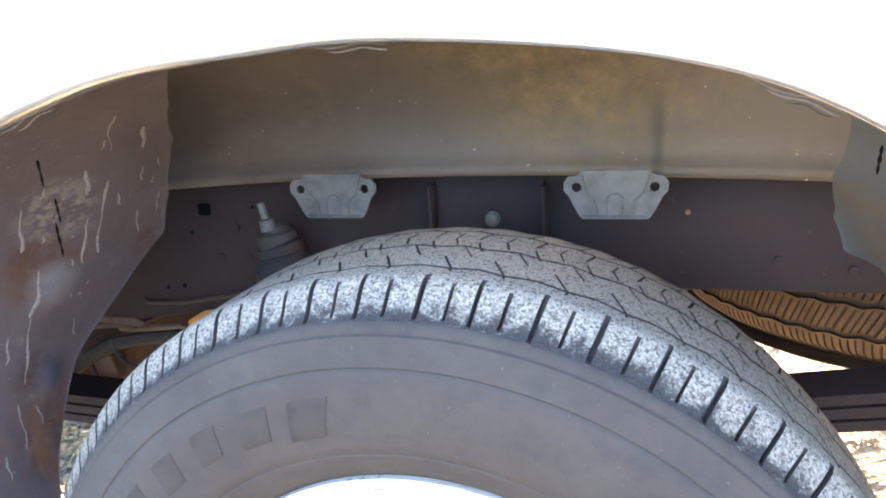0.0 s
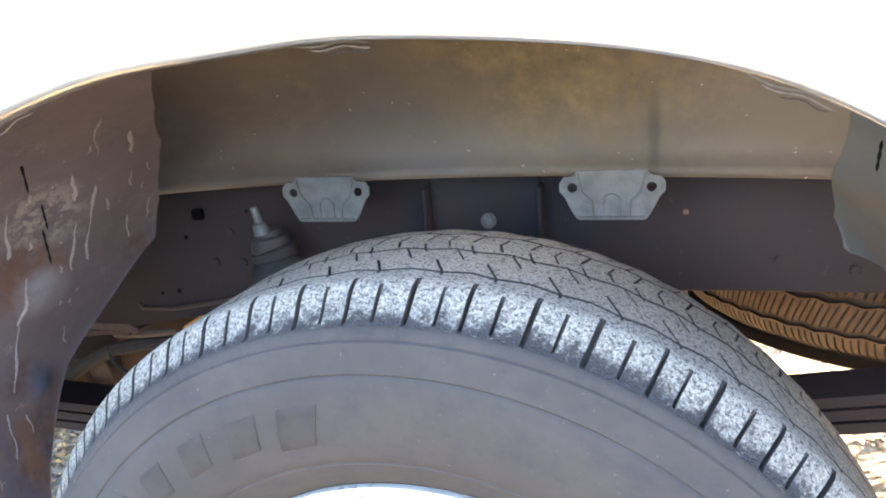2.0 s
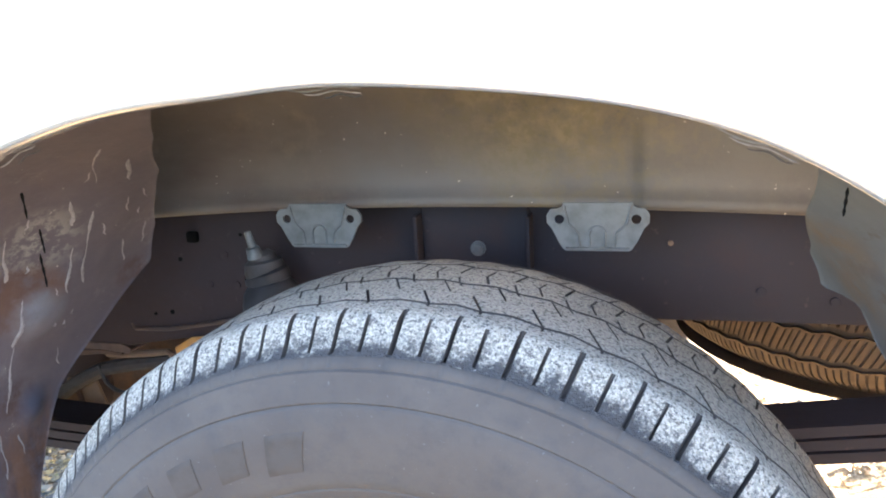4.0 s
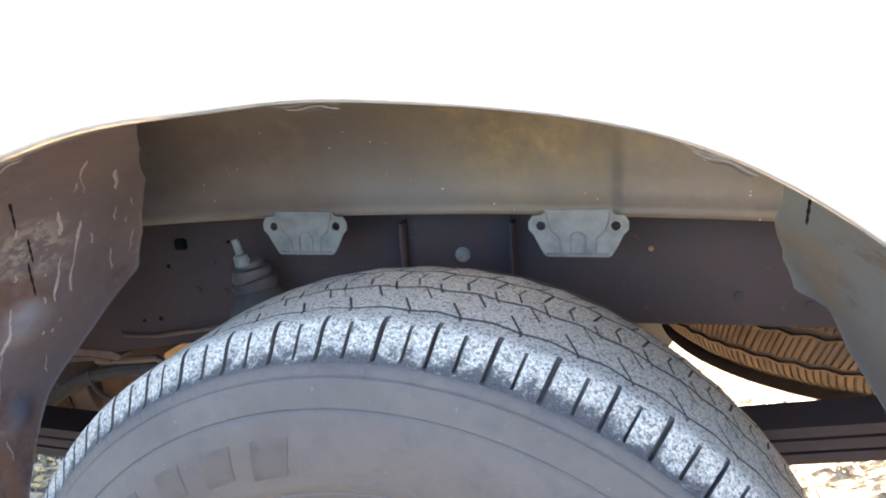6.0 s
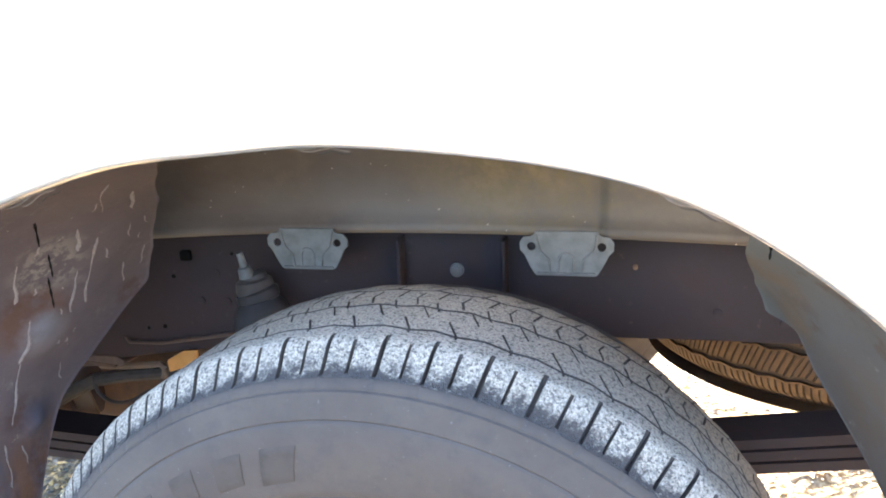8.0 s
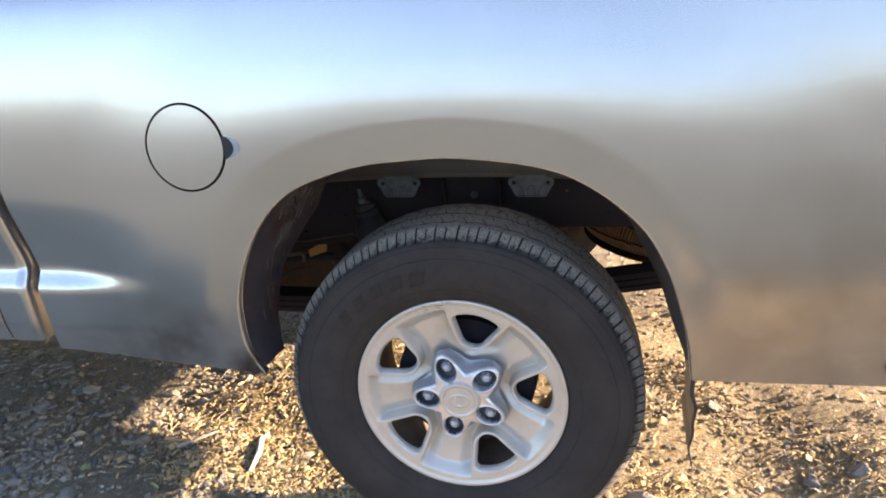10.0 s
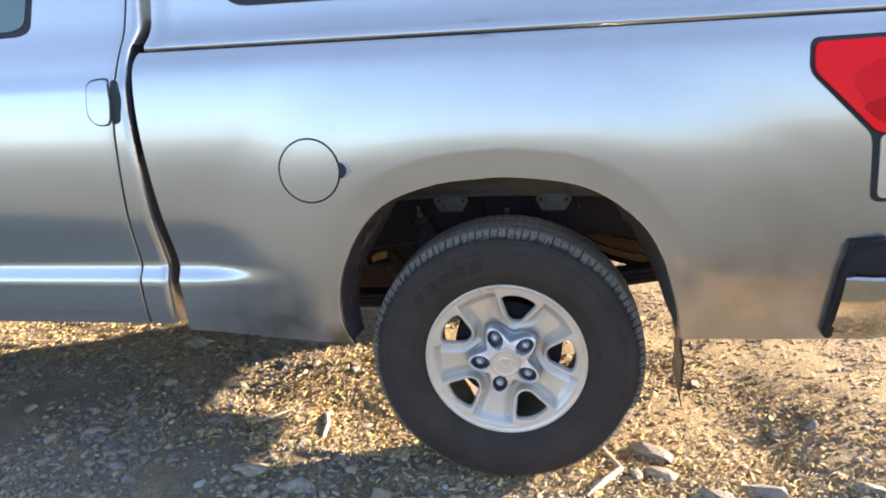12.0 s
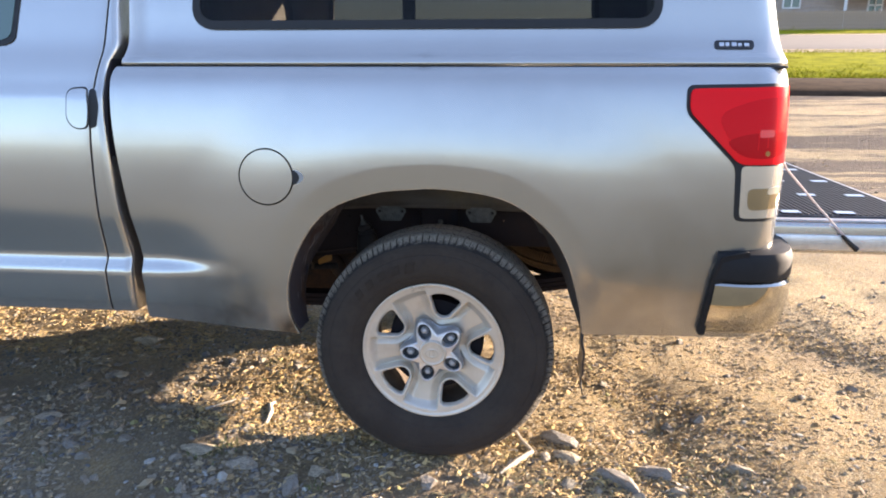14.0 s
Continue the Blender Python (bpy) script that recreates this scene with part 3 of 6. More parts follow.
# ---- wheel ----
WHEEL_X, WHEEL_Z, CROWN = 0.006, 0.4, 0.4015


SIDE_PROFILE = [(0.03, 0.231), (0.004, 0.2345), (-0.0125, 0.2385), (-0.0185, 0.2445), (-0.027, 0.256), (-0.0332, 0.2675), (-0.0328, 0.2692), (-0.0348, 0.2708), (-0.0382, 0.28), (-0.0435, 0.302), (-0.046, 0.322), (-0.0455, 0.3405), (-0.0447, 0.3425),
                (-0.0434, 0.3436), (-0.0444, 0.3452), (-0.0425, 0.356), (-0.0398, 0.3665), (-0.0376, 0.3678), (-0.0378, 0.3695), (-0.0345, 0.375)]
GROOVES = (0.2, 0.41, 0.6, 0.8)
# cuts across the tread in one of its 56 periods: place, half width, across from, to, depth
SLITS = [(0.5, 0.06, 0.034, 0.125, 0.01), (1.5, 0.036, 0.04, 0.1, 0.009), (1.0, 0.024, 0.2, 0.32, 0.0045), (0.05, 0.02, 0.33, 0.41, 0.004), (0.75, 0.024, 0.41, 0.49, 0.004), (1.75, 0.02, 0.45, 0.5, 0.0035)]


def ease_cut(distance, half, rim):
    return np.clip((half + rim - np.abs(distance)) / rim, 0, 1)


SPARE_SLITS = [(0.25 + 0.5 * k, 0.05, a, b, 0.004) for k in range(4) for a, b in ((0.03, 0.17), (0.24, 0.37), (0.45, 0.5))]


def tyre_mesh(dust, fine=True, groove=0.0045, loaded=True, slits=SLITS):
    """The tyre about the y axis, its outer face towards -y, its mesh running along the tread's cuts."""
    side = SIDE_PROFILE
    vs = set(np.round(np.linspace(0, 1, 61 if fine else 21), 4))
    us = set(np.round(np.linspace(0, 2, 14 if fine else 5)[:-1], 4))
    if fine:
        for c in GROOVES:
            vs = {v for v in vs if abs(v - c) > groove + 0.0075} | {round(c + d, 4) for d in (-groove - 0.0033, -groove, 0, groove, groove + 0.0033)}
        for c, h, *_ in slits:
            us = {u for u in us if abs(u - c) > h + 0.045} | {round((c + d) % 2, 4) for d in (-h - 0.03, -h, 0, h, h + 0.03)}
    vs, us = np.array(sorted(vs)), np.array(sorted(us))
    lanes, cols = len(vs), len(us) * 56
    phase = (np.arange(56)[:, None] * 2 + us[None, :]).ravel()
    local = np.tile(us, 56)
    shift = np.interp(np.minimum(vs, 1 - vs), [0, 0.13, 0.2, 0.41, 0.5], [0, 0.18, 0.2, -0.9, -1.2])
    zig = 0.0026 * (2 * np.abs((phase * 0.5) % 1 - 0.5) * 2 - 1)
    rows = [(y, r, 0.0, -1.0) for y, r in side]
    for v, s in zip(vs, shift):
        r = CROWN - 0.002 * (2 * v - 1) ** 2 - 0.02 * max((v - 0.55) / 0.35, 0) ** 2 - 0.0235 * smooth01((0.13 - v) / 0.13) ** 1.25 - 0.022 * smooth01((v - 0.89) / 0.11) ** 1.3
        rows.append((-0.0325 + 0.27 * v, r, s, v))
    rows += [(0.242 - (y + 0.0345), r, 0.0, -1.0) for y, r in side[::-1]]
    verts = np.zeros((len(rows), cols, 3))
    cuts = np.zeros((len(rows), cols))
    for i, (y, r, s, v) in enumerate(rows):
        depth = np.zeros(cols)
        yy = np.full(cols, y)
        if v >= 0:
            edge = min(v, 1 - v)
            yy = yy + zig * smooth01((edge - 0.12) / 0.08)
            if fine:
                for c in GROOVES:
                    depth = np.maximum(depth, 0.006 * ease_cut(v - c, groove, 0.0033))
                for c, h, e0, e1, d in slits:
                    end = e1 * (1 + 0.16 * np.sin(phase // 1 * 2.7 + c) * (e0 < 0.03))
                    along = min(1.0, max(0.0, (edge - e0 + 0.02) / 0.02)) * np.clip((end - edge) / 0.02, 0, 1)
                    d1 = np.minimum(np.abs(local - c), 2 - np.abs(local - c))
                    depth = np.maximum(depth, d * along * ease_cut(d1, h, 0.03))
        elif fine and len(side) - 3 <= i < len(side):
            d1 = np.abs(local % 1 - 0.5)
            depth = 0.0011 * ease_cut(d1, 0.06, 0.06) * (i - len(side) + 4) / 3
        a = (phase + s + 0.06 * np.sin(2 * math.pi * 31 * phase / 112) + 0.05 * np.sin(2 * math.pi * 19 * phase / 112 + 3 * max(v, 0))) * 2 * math.pi / 112
        rr = r - depth
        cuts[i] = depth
        verts[i, :, 0], verts[i, :, 1], verts[i, :, 2] = rr * np.sin(a), yy, rr * np.cos(a)
    if loaded:
        # the weight presses the tyre flat where it stands, and its side bulges there
        low = np.maximum(-0.389 - verts[:, :, 2], 0)
        verts[:, :, 2] += low
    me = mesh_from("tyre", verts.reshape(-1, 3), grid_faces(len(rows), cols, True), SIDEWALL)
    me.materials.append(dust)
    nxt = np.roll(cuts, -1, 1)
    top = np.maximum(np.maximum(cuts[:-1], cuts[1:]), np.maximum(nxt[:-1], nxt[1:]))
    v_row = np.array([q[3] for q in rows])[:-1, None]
    # cuts take the darker dustless rubber, so their shade is in the colour too
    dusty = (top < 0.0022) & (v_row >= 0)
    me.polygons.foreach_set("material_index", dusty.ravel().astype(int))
    me.set_sharp_from_angle(angle=radians(38))
    return me


HOLE_AT = 5.0


def hole_distance(x, z, open_out=False):
    """Signed distance to the nearest of the rim's five openings, negative inside."""
    ang = np.degrees(np.arctan2(z, x)) - HOLE_AT
    a = np.radians((ang + 36) % 72 - 36)
    r = np.hypot(x, z)
    u, w = r * np.cos(a), r * np.sin(a)
    k = 0.012
    e1 = 0.122 - u
    e2 = u - 0.203 + 1.0 * w * w / 0.19
    e3 = (np.abs(w) - (0.02 + 0.52 * (u - 0.128))) / 1.127
    if open_out:
        e2 = e2 - 1.0
    e = np.stack([e1 + k, e2 + k, e3 + k])
    out = np.linalg.norm(np.maximum(e, 0), axis=0)
    return out + np.minimum(e.max(0), 0) - k


def rim_mesh():
    n, rs = 720, np.r_[np.linspace(0.03, 0.2, 110), np.linspace(0.202, 0.222, 12)]
    th = np.linspace(0, 2 * math.pi, n, endpoint=False)
    R, T = np.meshgrid(rs, th, indexing="ij")
    X, Z = R * np.cos(T), R * np.sin(T)
    D = hole_distance(X, Z)
    for _ in range(3):
        near = np.abs(D) < 0.0012
        e = 1e-4
        gx = (hole_distance(X + e, Z) - D) / e
        gz = (hole_distance(X, Z + e) - D) / e
        X = np.where(near, X - D * gx, X)
        Z = np.where(near, Z - D * gz, Z)
        D = hole_distance(X, Z)
    r = np.hypot(X, Z)
    ang = (np.degrees(np.arctan2(Z, X)) - HOLE_AT + 36) % 72 - 36
    y = np.interp(r, [0.03, 0.09, 0.12, 0.16, 0.195, 0.21, 0.222], [0.014, 0.012, 0.002, -0.006, -0.012, -0.0135, -0.0145])
    V = hole_distance(X, Z, True)
    y = y + 0.03 * smooth01((V - 0.01) / 0.007) * (1 - 0.35 * smooth01((V - 0.015) / 0.03)) * smooth01((0.218 - r) / 0.028)
    y = y + 0.009 * (1 - smooth01(D / 0.005))
    verts = [(a, b, c) for a, b, c in zip(X.ravel(), y.ravel(), Z.ravel())]
    rows = len(rs)
    flat = D.ravel()
    faces = [f for f in grid_faces(rows, n, True) if min(flat[i] for i in f) > -0.0008]
    outer = len(verts) - n
    back = [(0.224, -0.0148), (0.2265, -0.0155), (0.23, -0.0178), (0.2345, -0.0192), (0.2375, -0.0178), (0.2383, -0.0125), (0.236, 0.004), (0.222, 0.03), (0.212, 0.06), (0.205, 0.12), (0.215, 0.2), (0.236, 0.235)]
    for rr, yy in back:
        verts += [(rr * math.cos(t), yy, rr * math.sin(t)) for t in th]
    for k in range(len(back)):
        faces += [tuple(outer + k * n + i for i in f) for f in grid_faces(2, n, True)]
    bm = bmesh.new()
    vs = [bm.verts.new(v) for v in verts]
    for f in faces:
        bm.faces.new([vs[i] for i in f])
    loose = [v for v in bm.verts if not v.link_faces]
    bmesh.ops.delete(bm, geom=loose, context="VERTS")
    edges = [e for e in bm.edges if e.is_boundary and 0.06 < Vector((e.verts[0].co.x, e.verts[0].co.z)).length < 0.21]
    out = bmesh.ops.extrude_edge_only(bm, edges=edges)
    bmesh.ops.translate(bm, vec=(0, 0.01, 0), verts=[v for v in out["geom"] if isinstance(v, bmesh.types.BMVert)])
    bmesh.ops.recalc_face_normals(bm, faces=bm.faces)
    me = bpy.data.meshes.new("rim")
    bm.to_mesh(me)
    bm.free()
    me.materials.append(ALLOY)
    me.materials.append(RUST_DARK)
    me.polygons.foreach_set("material_index", [1 if p.center.y > 0.02 and math.hypot(p.center.x, p.center.z) > 0.2 else 0 for p in me.polygons])
    me.polygons.foreach_set("use_smooth", [True] * len(me.polygons))
    me.set_sharp_from_angle(angle=radians(50))
    return me


def arm_share(ang, width):
    """1 along each of the centre cap's five arms, falling off to the sides."""
    return np.exp(-(((np.degrees(ang) - 40 + 36) % 72 - 36) / width) ** 2)


def wheel(name, parent, m, tyre, label=""):
    w = add(name, None, parent, label, m)
    add("tyre", tyre, w, "dusty black all-season tyre")
    add("rim", RIM, w, "worn silver five-spoke rim")
    add("centre_cap", CAP, w, "silver star-shaped centre cap with five oval wells")
    add("brake_drum", DRUM, w, "dark rusty brake drum")
    for k in range(5):
        a = radians(40 + 72 * k)
        add("lug_nut", NUT, w, "steel lug nut in a dark recess", pose(0.0765 * math.cos(a), 0, 0.0765 * math.sin(a)))
    return w


def cap_mesh():
    """The star-shaped cap: a raised disc, five arms and an oval well in each of them."""
    n, m = 480, 84
    th = np.linspace(0, 2 * math.pi, n, endpoint=False)
    T, U = np.meshgrid(th, np.linspace(0.02, 1, m), indexing="xy")
    edge = 0.083 + 0.033 * arm_share(T, 21)
    R = U * edge
    X, Z = R * np.cos(T), R * np.sin(T)
    crest = 0.053 + 0.056 * arm_share(T, 23)
    slope = smooth01((R - crest) / np.maximum(edge - crest, 0.011))
    y = -0.0245 + 0.007 * smooth01((R - 0.045) / 0.06) + 0.03 * slope
    y = y - 0.008 * (1 - smooth01((R - 0.042) / 0.004))
    y = y + 0.0022 * (1 - smooth01((R - 0.0345) / 0.003))
    badge = np.hypot(X / 0.021, Z / 0.0145)
    y = y - 0.0012 * np.exp(-((badge - 1) / 0.14) ** 2) - 0.0012 * np.exp(-((np.hypot(X / 0.008, Z / 0.0135) - 1) / 0.22) ** 2)
    well = np.full(R.shape, 9.0)
    for k in range(5):
        a = radians(40 + 72 * k)
        du = X * math.cos(a) + Z * math.sin(a) - 0.0745
        dw = -X * math.sin(a) + Z * math.cos(a)
        well = np.minimum(well, np.hypot(du / 0.027, dw / 0.021))
    y = y + 0.024 * smooth01((1.06 - well) / 0.12) - 0.0012 * np.exp(-((well - 1.14) / 0.07) ** 2)
    verts = list(zip(X.ravel(), y.ravel(), Z.ravel())) + [(0.0, float(y[0, 0]), 0.0)]
    faces = grid_faces(m, n, True) + [(k, (k + 1) % n, m * n) for k in range(n)]
    me = mesh_from("centre_cap", verts, faces, SILVER)
    for extra in (CAP_SKIRT, ALLOY, LUG_WELL):
        me.materials.append(extra)
    # slopes and wells get the greyer metals, painting in their reflection and shade
    kind = np.where(well < 1.0, 3, np.where(R < 0.0465, 2, np.where(slope > 0.12, 1, 0)))[:-1].ravel()
    me.polygons.foreach_set("material_index", list(kind) + [2] * n)
    me.set_sharp_from_angle(angle=radians(48))
    return me


def nut_mesh():
    """A hexagonal nut with a domed tip."""
    bm = bmesh.new()
    rings = []
    for r, y, sides in ((0.0135, 0.005, 6), (0.0135, -0.005, 6), (0.012, -0.007, 6), (0.0098, -0.0085, 24), (0.0085, -0.0125, 24), (0.0055, -0.0152, 24), (0.002, -0.0162, 24)):
        ring = []
        for k in range(24):
            a = 2 * math.pi * k / 24
            rr = r if sides == 24 else r * math.cos(math.pi / 6) / math.cos((a % (math.pi / 3)) - math.pi / 6)
            ring.append(bm.verts.new((rr * math.cos(a), y, rr * math.sin(a))))
        rings.append(ring)
    for a, b in zip(rings, rings[1:]):
        for k in range(24):
            bm.faces.new((a[k], a[(k + 1) % 24], b[(k + 1) % 24], b[k]))
    bm.faces.new(rings[-1])
    me = bpy.data.meshes.new("lug_nut")
    bmesh.ops.recalc_face_normals(bm, faces=bm.faces)
    bm.to_mesh(me)
    bm.free()
    me.materials.append(DARK_METAL)
    return me


def drum_mesh():
    bm = tube_bm([(0, 0.05, 0), (0, 0.055, 0), (0, 0.12, 0), (0, 0.2, 0)], [0.08, 0.16, 0.165, 0.12], 40)
    me = bpy.data.meshes.new("brake_drum")
    bmesh.ops.recalc_face_normals(bm, faces=bm.faces)
    bm.to_mesh(me)
    bm.free()
    me.materials.append(CHASSIS)
    return me


BAR_RUBBER = plain("bare_black_rubber", (0.041, 0.0345, 0.0293), 0.9, 0.0, (0.7, 40.0), Specular_IOR_Level=0.08)
# spare's tread colour: some dust, plus the sunlit ground's warm bounce painted in
SPARE_TREAD = plain("ochre_bounce_rubber", (0.058, 0.037, 0.021), 0.8, 0.0, (0.45, 30.0))
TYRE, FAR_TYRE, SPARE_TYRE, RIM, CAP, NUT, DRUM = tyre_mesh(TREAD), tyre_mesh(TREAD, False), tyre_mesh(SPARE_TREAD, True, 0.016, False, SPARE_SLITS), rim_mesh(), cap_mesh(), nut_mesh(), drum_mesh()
FAR_Y = 1.8
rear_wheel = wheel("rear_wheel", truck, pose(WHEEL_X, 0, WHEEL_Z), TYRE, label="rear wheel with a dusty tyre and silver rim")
wheel("rear_wheel", truck, pose(WHEEL_X, FAR_Y, WHEEL_Z, 0, 0, 180), FAR_TYRE, label="rear wheel on the far side")
spare = add("spare_wheel", None, truck, "spare wheel slung flat under the bed", pose(0.64, 0.98, 0.705, -90, 0, 0))
add("tyre", SPARE_TYRE, spare, "spare tyre with dust and warm ground bounce in its colour")
add("rim", RIM, spare, "steel spare rim")


# ---- brackets, chassis and what hangs under the bed ----
def holed_plate(outline, holes, y0, y1):
    """A plate of (x, z) outline with round holes through it."""
    bm = bmesh.new()
    edges = []
    for loop in [outline] + [disc(x, z, r, 20) for x, z, r in holes]:
        vs = [bm.verts.new((x, y0, z)) for x, z in loop]
        edges += [bm.edges.new((vs[k], vs[(k + 1) % len(vs)])) for k in range(len(vs))]
    bmesh.ops.triangle_fill(bm, use_beauty=True, use_dissolve=False, edges=edges)
    out = bmesh.ops.extrude_face_region(bm, geom=bm.faces[:])
    bmesh.ops.translate(bm, vec=(0, y1 - y0, 0), verts=[v for v in out["geom"] if isinstance(v, bmesh.types.BMVert)])
    return bm


def liner_bracket(cx, half):
    k = half / 0.04
    right = [(0.036, 0.829), (0.0365, 0.826), (0.041, 0.823), (0.049, 0.8225), (0.0535, 0.816), (0.0535, 0.807), (0.048, 0.801), (0.041, 0.786), (0.036, 0.778), (0.033, 0.776)]
    outline = [(cx + k * x, z) for x, z in right] + [(cx - k * x, z) for x, z in right[::-1]]
    b = part("liner_bracket", holed_plate(outline, [(cx - half, 0.811, 0.0052), (cx + half, 0.811, 0.0052)], 0.2875, 0.2905), BRACKET, truck, "grey steel bracket with two bolt holes")
    arch = [(cx - 0.0085, 0.287, 0.781), (cx - 0.0085, 0.287, 0.795)] + [(cx - 0.0085 * math.cos(a), 0.287, 0.795 + 0.0085 * math.sin(a)) for a in np.linspace(0.2, math.pi - 0.2, 8)] + [(cx + 0.0085, 0.287, 0.795), (cx + 0.0085, 0.287, 0.781)]
    part("stiffening_rib", tube_bm(arch, 0.0016, 6), BRACKET, b)
    for s in (-1, 1):
        line = [(cx + s * k * x, 0.287, z) for x, z in ((0.018, 0.779), (0.02, 0.796), (0.03, 0.806), (0.034, 0.822), (0.0345, 0.826))]
        part("stiffening_rib", tube_bm(line, 0.0014, 6), BRACKET, b)
    part("stiffening_rib", tube_bm([(cx - k * 0.033, 0.287, 0.779), (cx + k * 0.033, 0.287, 0.779)], 0.0018, 6), BRACKET, b)


liner_bracket(-0.181, 0.041)
liner_bracket(0.1455, 0.0405)


def frame_rail(y0, y1):
    low = [(-2.2, 0.42), (-1.1, 0.5), (-0.5, 0.597), (-0.2, 0.64), (0.05, 0.656), (0.3, 0.66), (1.02, 0.664)]
    high = [(1.02, 0.835), (-0.2, 0.835), (-0.6, 0.80), (-1.1, 0.68), (-2.2, 0.6)]
    part("frame_rail", prism_bm(low + high, y0, y1, 0.006), CHASSIS, truck, "black chassis rail under the bed")


frame_rail(0.402, 0.47)
frame_rail(1.29, 1.358)
for gx in (-0.088, 0.057):
    part("gusset", box_bm(gx - 0.0025, gx + 0.0025, 0.372, 0.403, 0.66, 0.797, 0.001, 1), CHASSIS, truck)
part("rail_plate", box_bm(-0.086, 0.055, 0.396, 0.4035, 0.67, 0.834, 0.002, 1), CHASSIS, truck)
part("bolt", tube_bm([(-0.011, 0.397, 0.751), (-0.011, 0.392, 0.751), (-0.011, 0.3915, 0.751), (-0.011, 0.385, 0.751), (-0.011, 0.384, 0.751)], [0.01, 0.01, 0.007, 0.007, 0.005], 12), BRACKET, truck, "grey flanged bolt")
# tan disc standing in for sunlight seen through a hole in the rail
part("lit_hole_dot", tube_bm([(0.226, 0.403, 0.759), (0.226, 0.399, 0.759), (0.226, 0.3985, 0.759)], [0.0034, 0.0034, 0.002], 12), RUST_TAN, truck, "small tan dot standing in for a sunlit rail hole")
for rx, rz in ((-0.39, 0.735), (-0.42, 0.69), (-0.375, 0.69), (-0.34, 0.705), (0.41, 0.69), (0.33, 0.7)):
    part("rail_bolt", tube_bm([(rx, 0.404, rz), (rx, 0.3995, rz), (rx, 0.399, rz)], [0.006, 0.006, 0.004], 10), CHASSIS, truck)
part("rubber_hanger", box_bm(-0.446, -0.428, 0.394, 0.405, 0.753, 0.77, 0.004), GAP, truck)

# the bump stop with its pale nipple
bx, by = -0.291, 0.334
DUSTY_COLLAR = plain("muddy_collar", (0.028, 0.023, 0.021), 0.8, 0.0, (0.45, 60.0))
DUSTY_BLACK = plain("dusty_black_rubber", (0.013, 0.011, 0.0115), 0.8, 0.0, (0.45, 35.0))
bump = part("bump_stop", tube_bm([(bx + dx, by, z) for dx, z in ((0.012, 0.611), (0.012, 0.646), (0.012, 0.651), (0.012, 0.681), (0.011, 0.691), (0.01, 0.707), (0.008, 0.717), (0.008, 0.719), (0.006, 0.729), (0.005, 0.731))],
                                 [0.037, 0.038, 0.04, 0.041, 0.04, 0.036, 0.028, 0.03, 0.03, 0.024], 28), DUSTY_BLACK, truck, "dusty black rubber bump stop")
part("collar", tube_bm([(bx + 0.005, by, 0.729), (bx + 0.004, by, 0.733), (bx + 0.003, by, 0.745), (bx + 0.002, by, 0.748), (bx + 0.002, by, 0.753), (bx, by, 0.757)], [0.026, 0.027, 0.025, 0.02, 0.018, 0.011], 24), DUSTY_COLLAR, bump, "muddy collar")
part("nipple", tube_bm([(bx, by - 0.012, 0.753), (bx - 0.002, by - 0.014, 0.766), (bx - 0.002, by - 0.014, 0.768), (bx - 0.006, by - 0.016, 0.788)], [0.011, 0.009, 0.0055, 0.0045], 12), BRACKET, bump, "pale metal nipple")
part("rusty_ring", tube_bm([(bx + 0.012, by, 0.636), (bx + 0.012, by, 0.649)], 0.042, 24), RUST, bump, "rusty seat ring")
part("bump_stop_seat", tube_bm([(bx + 0.012, by, 0.611), (bx + 0.012, by, 0.651)], 0.044, 24), CHASSIS, bump)


def leaf_spring(y):
    spring = add("leaf_spring", None, truck, "black stacked leaf spring")
    line = spline([(-1.15, 0.475), (-0.7, 0.45), (-0.35, 0.452), (0.0, 0.475), (0.42, 0.54), (0.8, 0.6), (1.0, 0.64)], 40)
    for k, (a, b) in enumerate(((0, 40), (2, 37), (6, 34))):
        bm = bmesh.new()
        rings = []
        for x, z in line[a:b]:
            zz = z + 0.012 - 0.0175 * k
            rings.append([bm.verts.new((x, yy, z2)) for yy, z2 in ((y - 0.035, zz), (y + 0.035, zz), (y + 0.035, zz - 0.0135), (y - 0.035, zz - 0.0135))])
        for r0, r1 in zip(rings, rings[1:]):
            for j in range(4):
                bm.faces.new((r0[j], r0[(j + 1) % 4], r1[(j + 1) % 4], r1[j]))
        bm.faces.new(rings[0])
        bm.faces.new(rings[-1])
        part("leaf", bm, CHASSIS, spring)
    for ux in (-0.07, 0.07):
        part("u_bolt", tube_bm([(ux, y - 0.045, 0.5), (ux, y - 0.045, 0.36), (ux, y, 0.33), (ux, y + 0.045, 0.36), (ux, y + 0.045, 0.5)], 0.008, 8), RUST, spring)


leaf_spring(0.40)
leaf_spring(1.36)
axle = part("rear_axle", tube_bm([(0, 0.16, WHEEL_Z), (0, 0.6, WHEEL_Z), (0, 0.72, WHEEL_Z), (0, 0.8, WHEEL_Z), (0, 0.96, WHEEL_Z), (0, 1.04, WHEEL_Z), (0, 1.16, WHEEL_Z), (0, 1.6, WHEEL_Z)],
                                 [0.045, 0.045, 0.06, 0.13, 0.13, 0.06, 0.045, 0.045], 24), RUST, truck, "rusty rear axle housing")
part("crossmember", box_bm(-0.78, -0.68, 0.46, 1.3, 0.56, 0.66, 0.01), CHASSIS, truck)
part("crossmember", box_bm(0.2, 0.27, 0.46, 1.3, 0.76, 0.83, 0.01), CHASSIS, truck)
part("crossmember", box_bm(0.98, 1.04, 0.2, 1.56, 0.6, 0.7, 0.01), CHASSIS, truck)
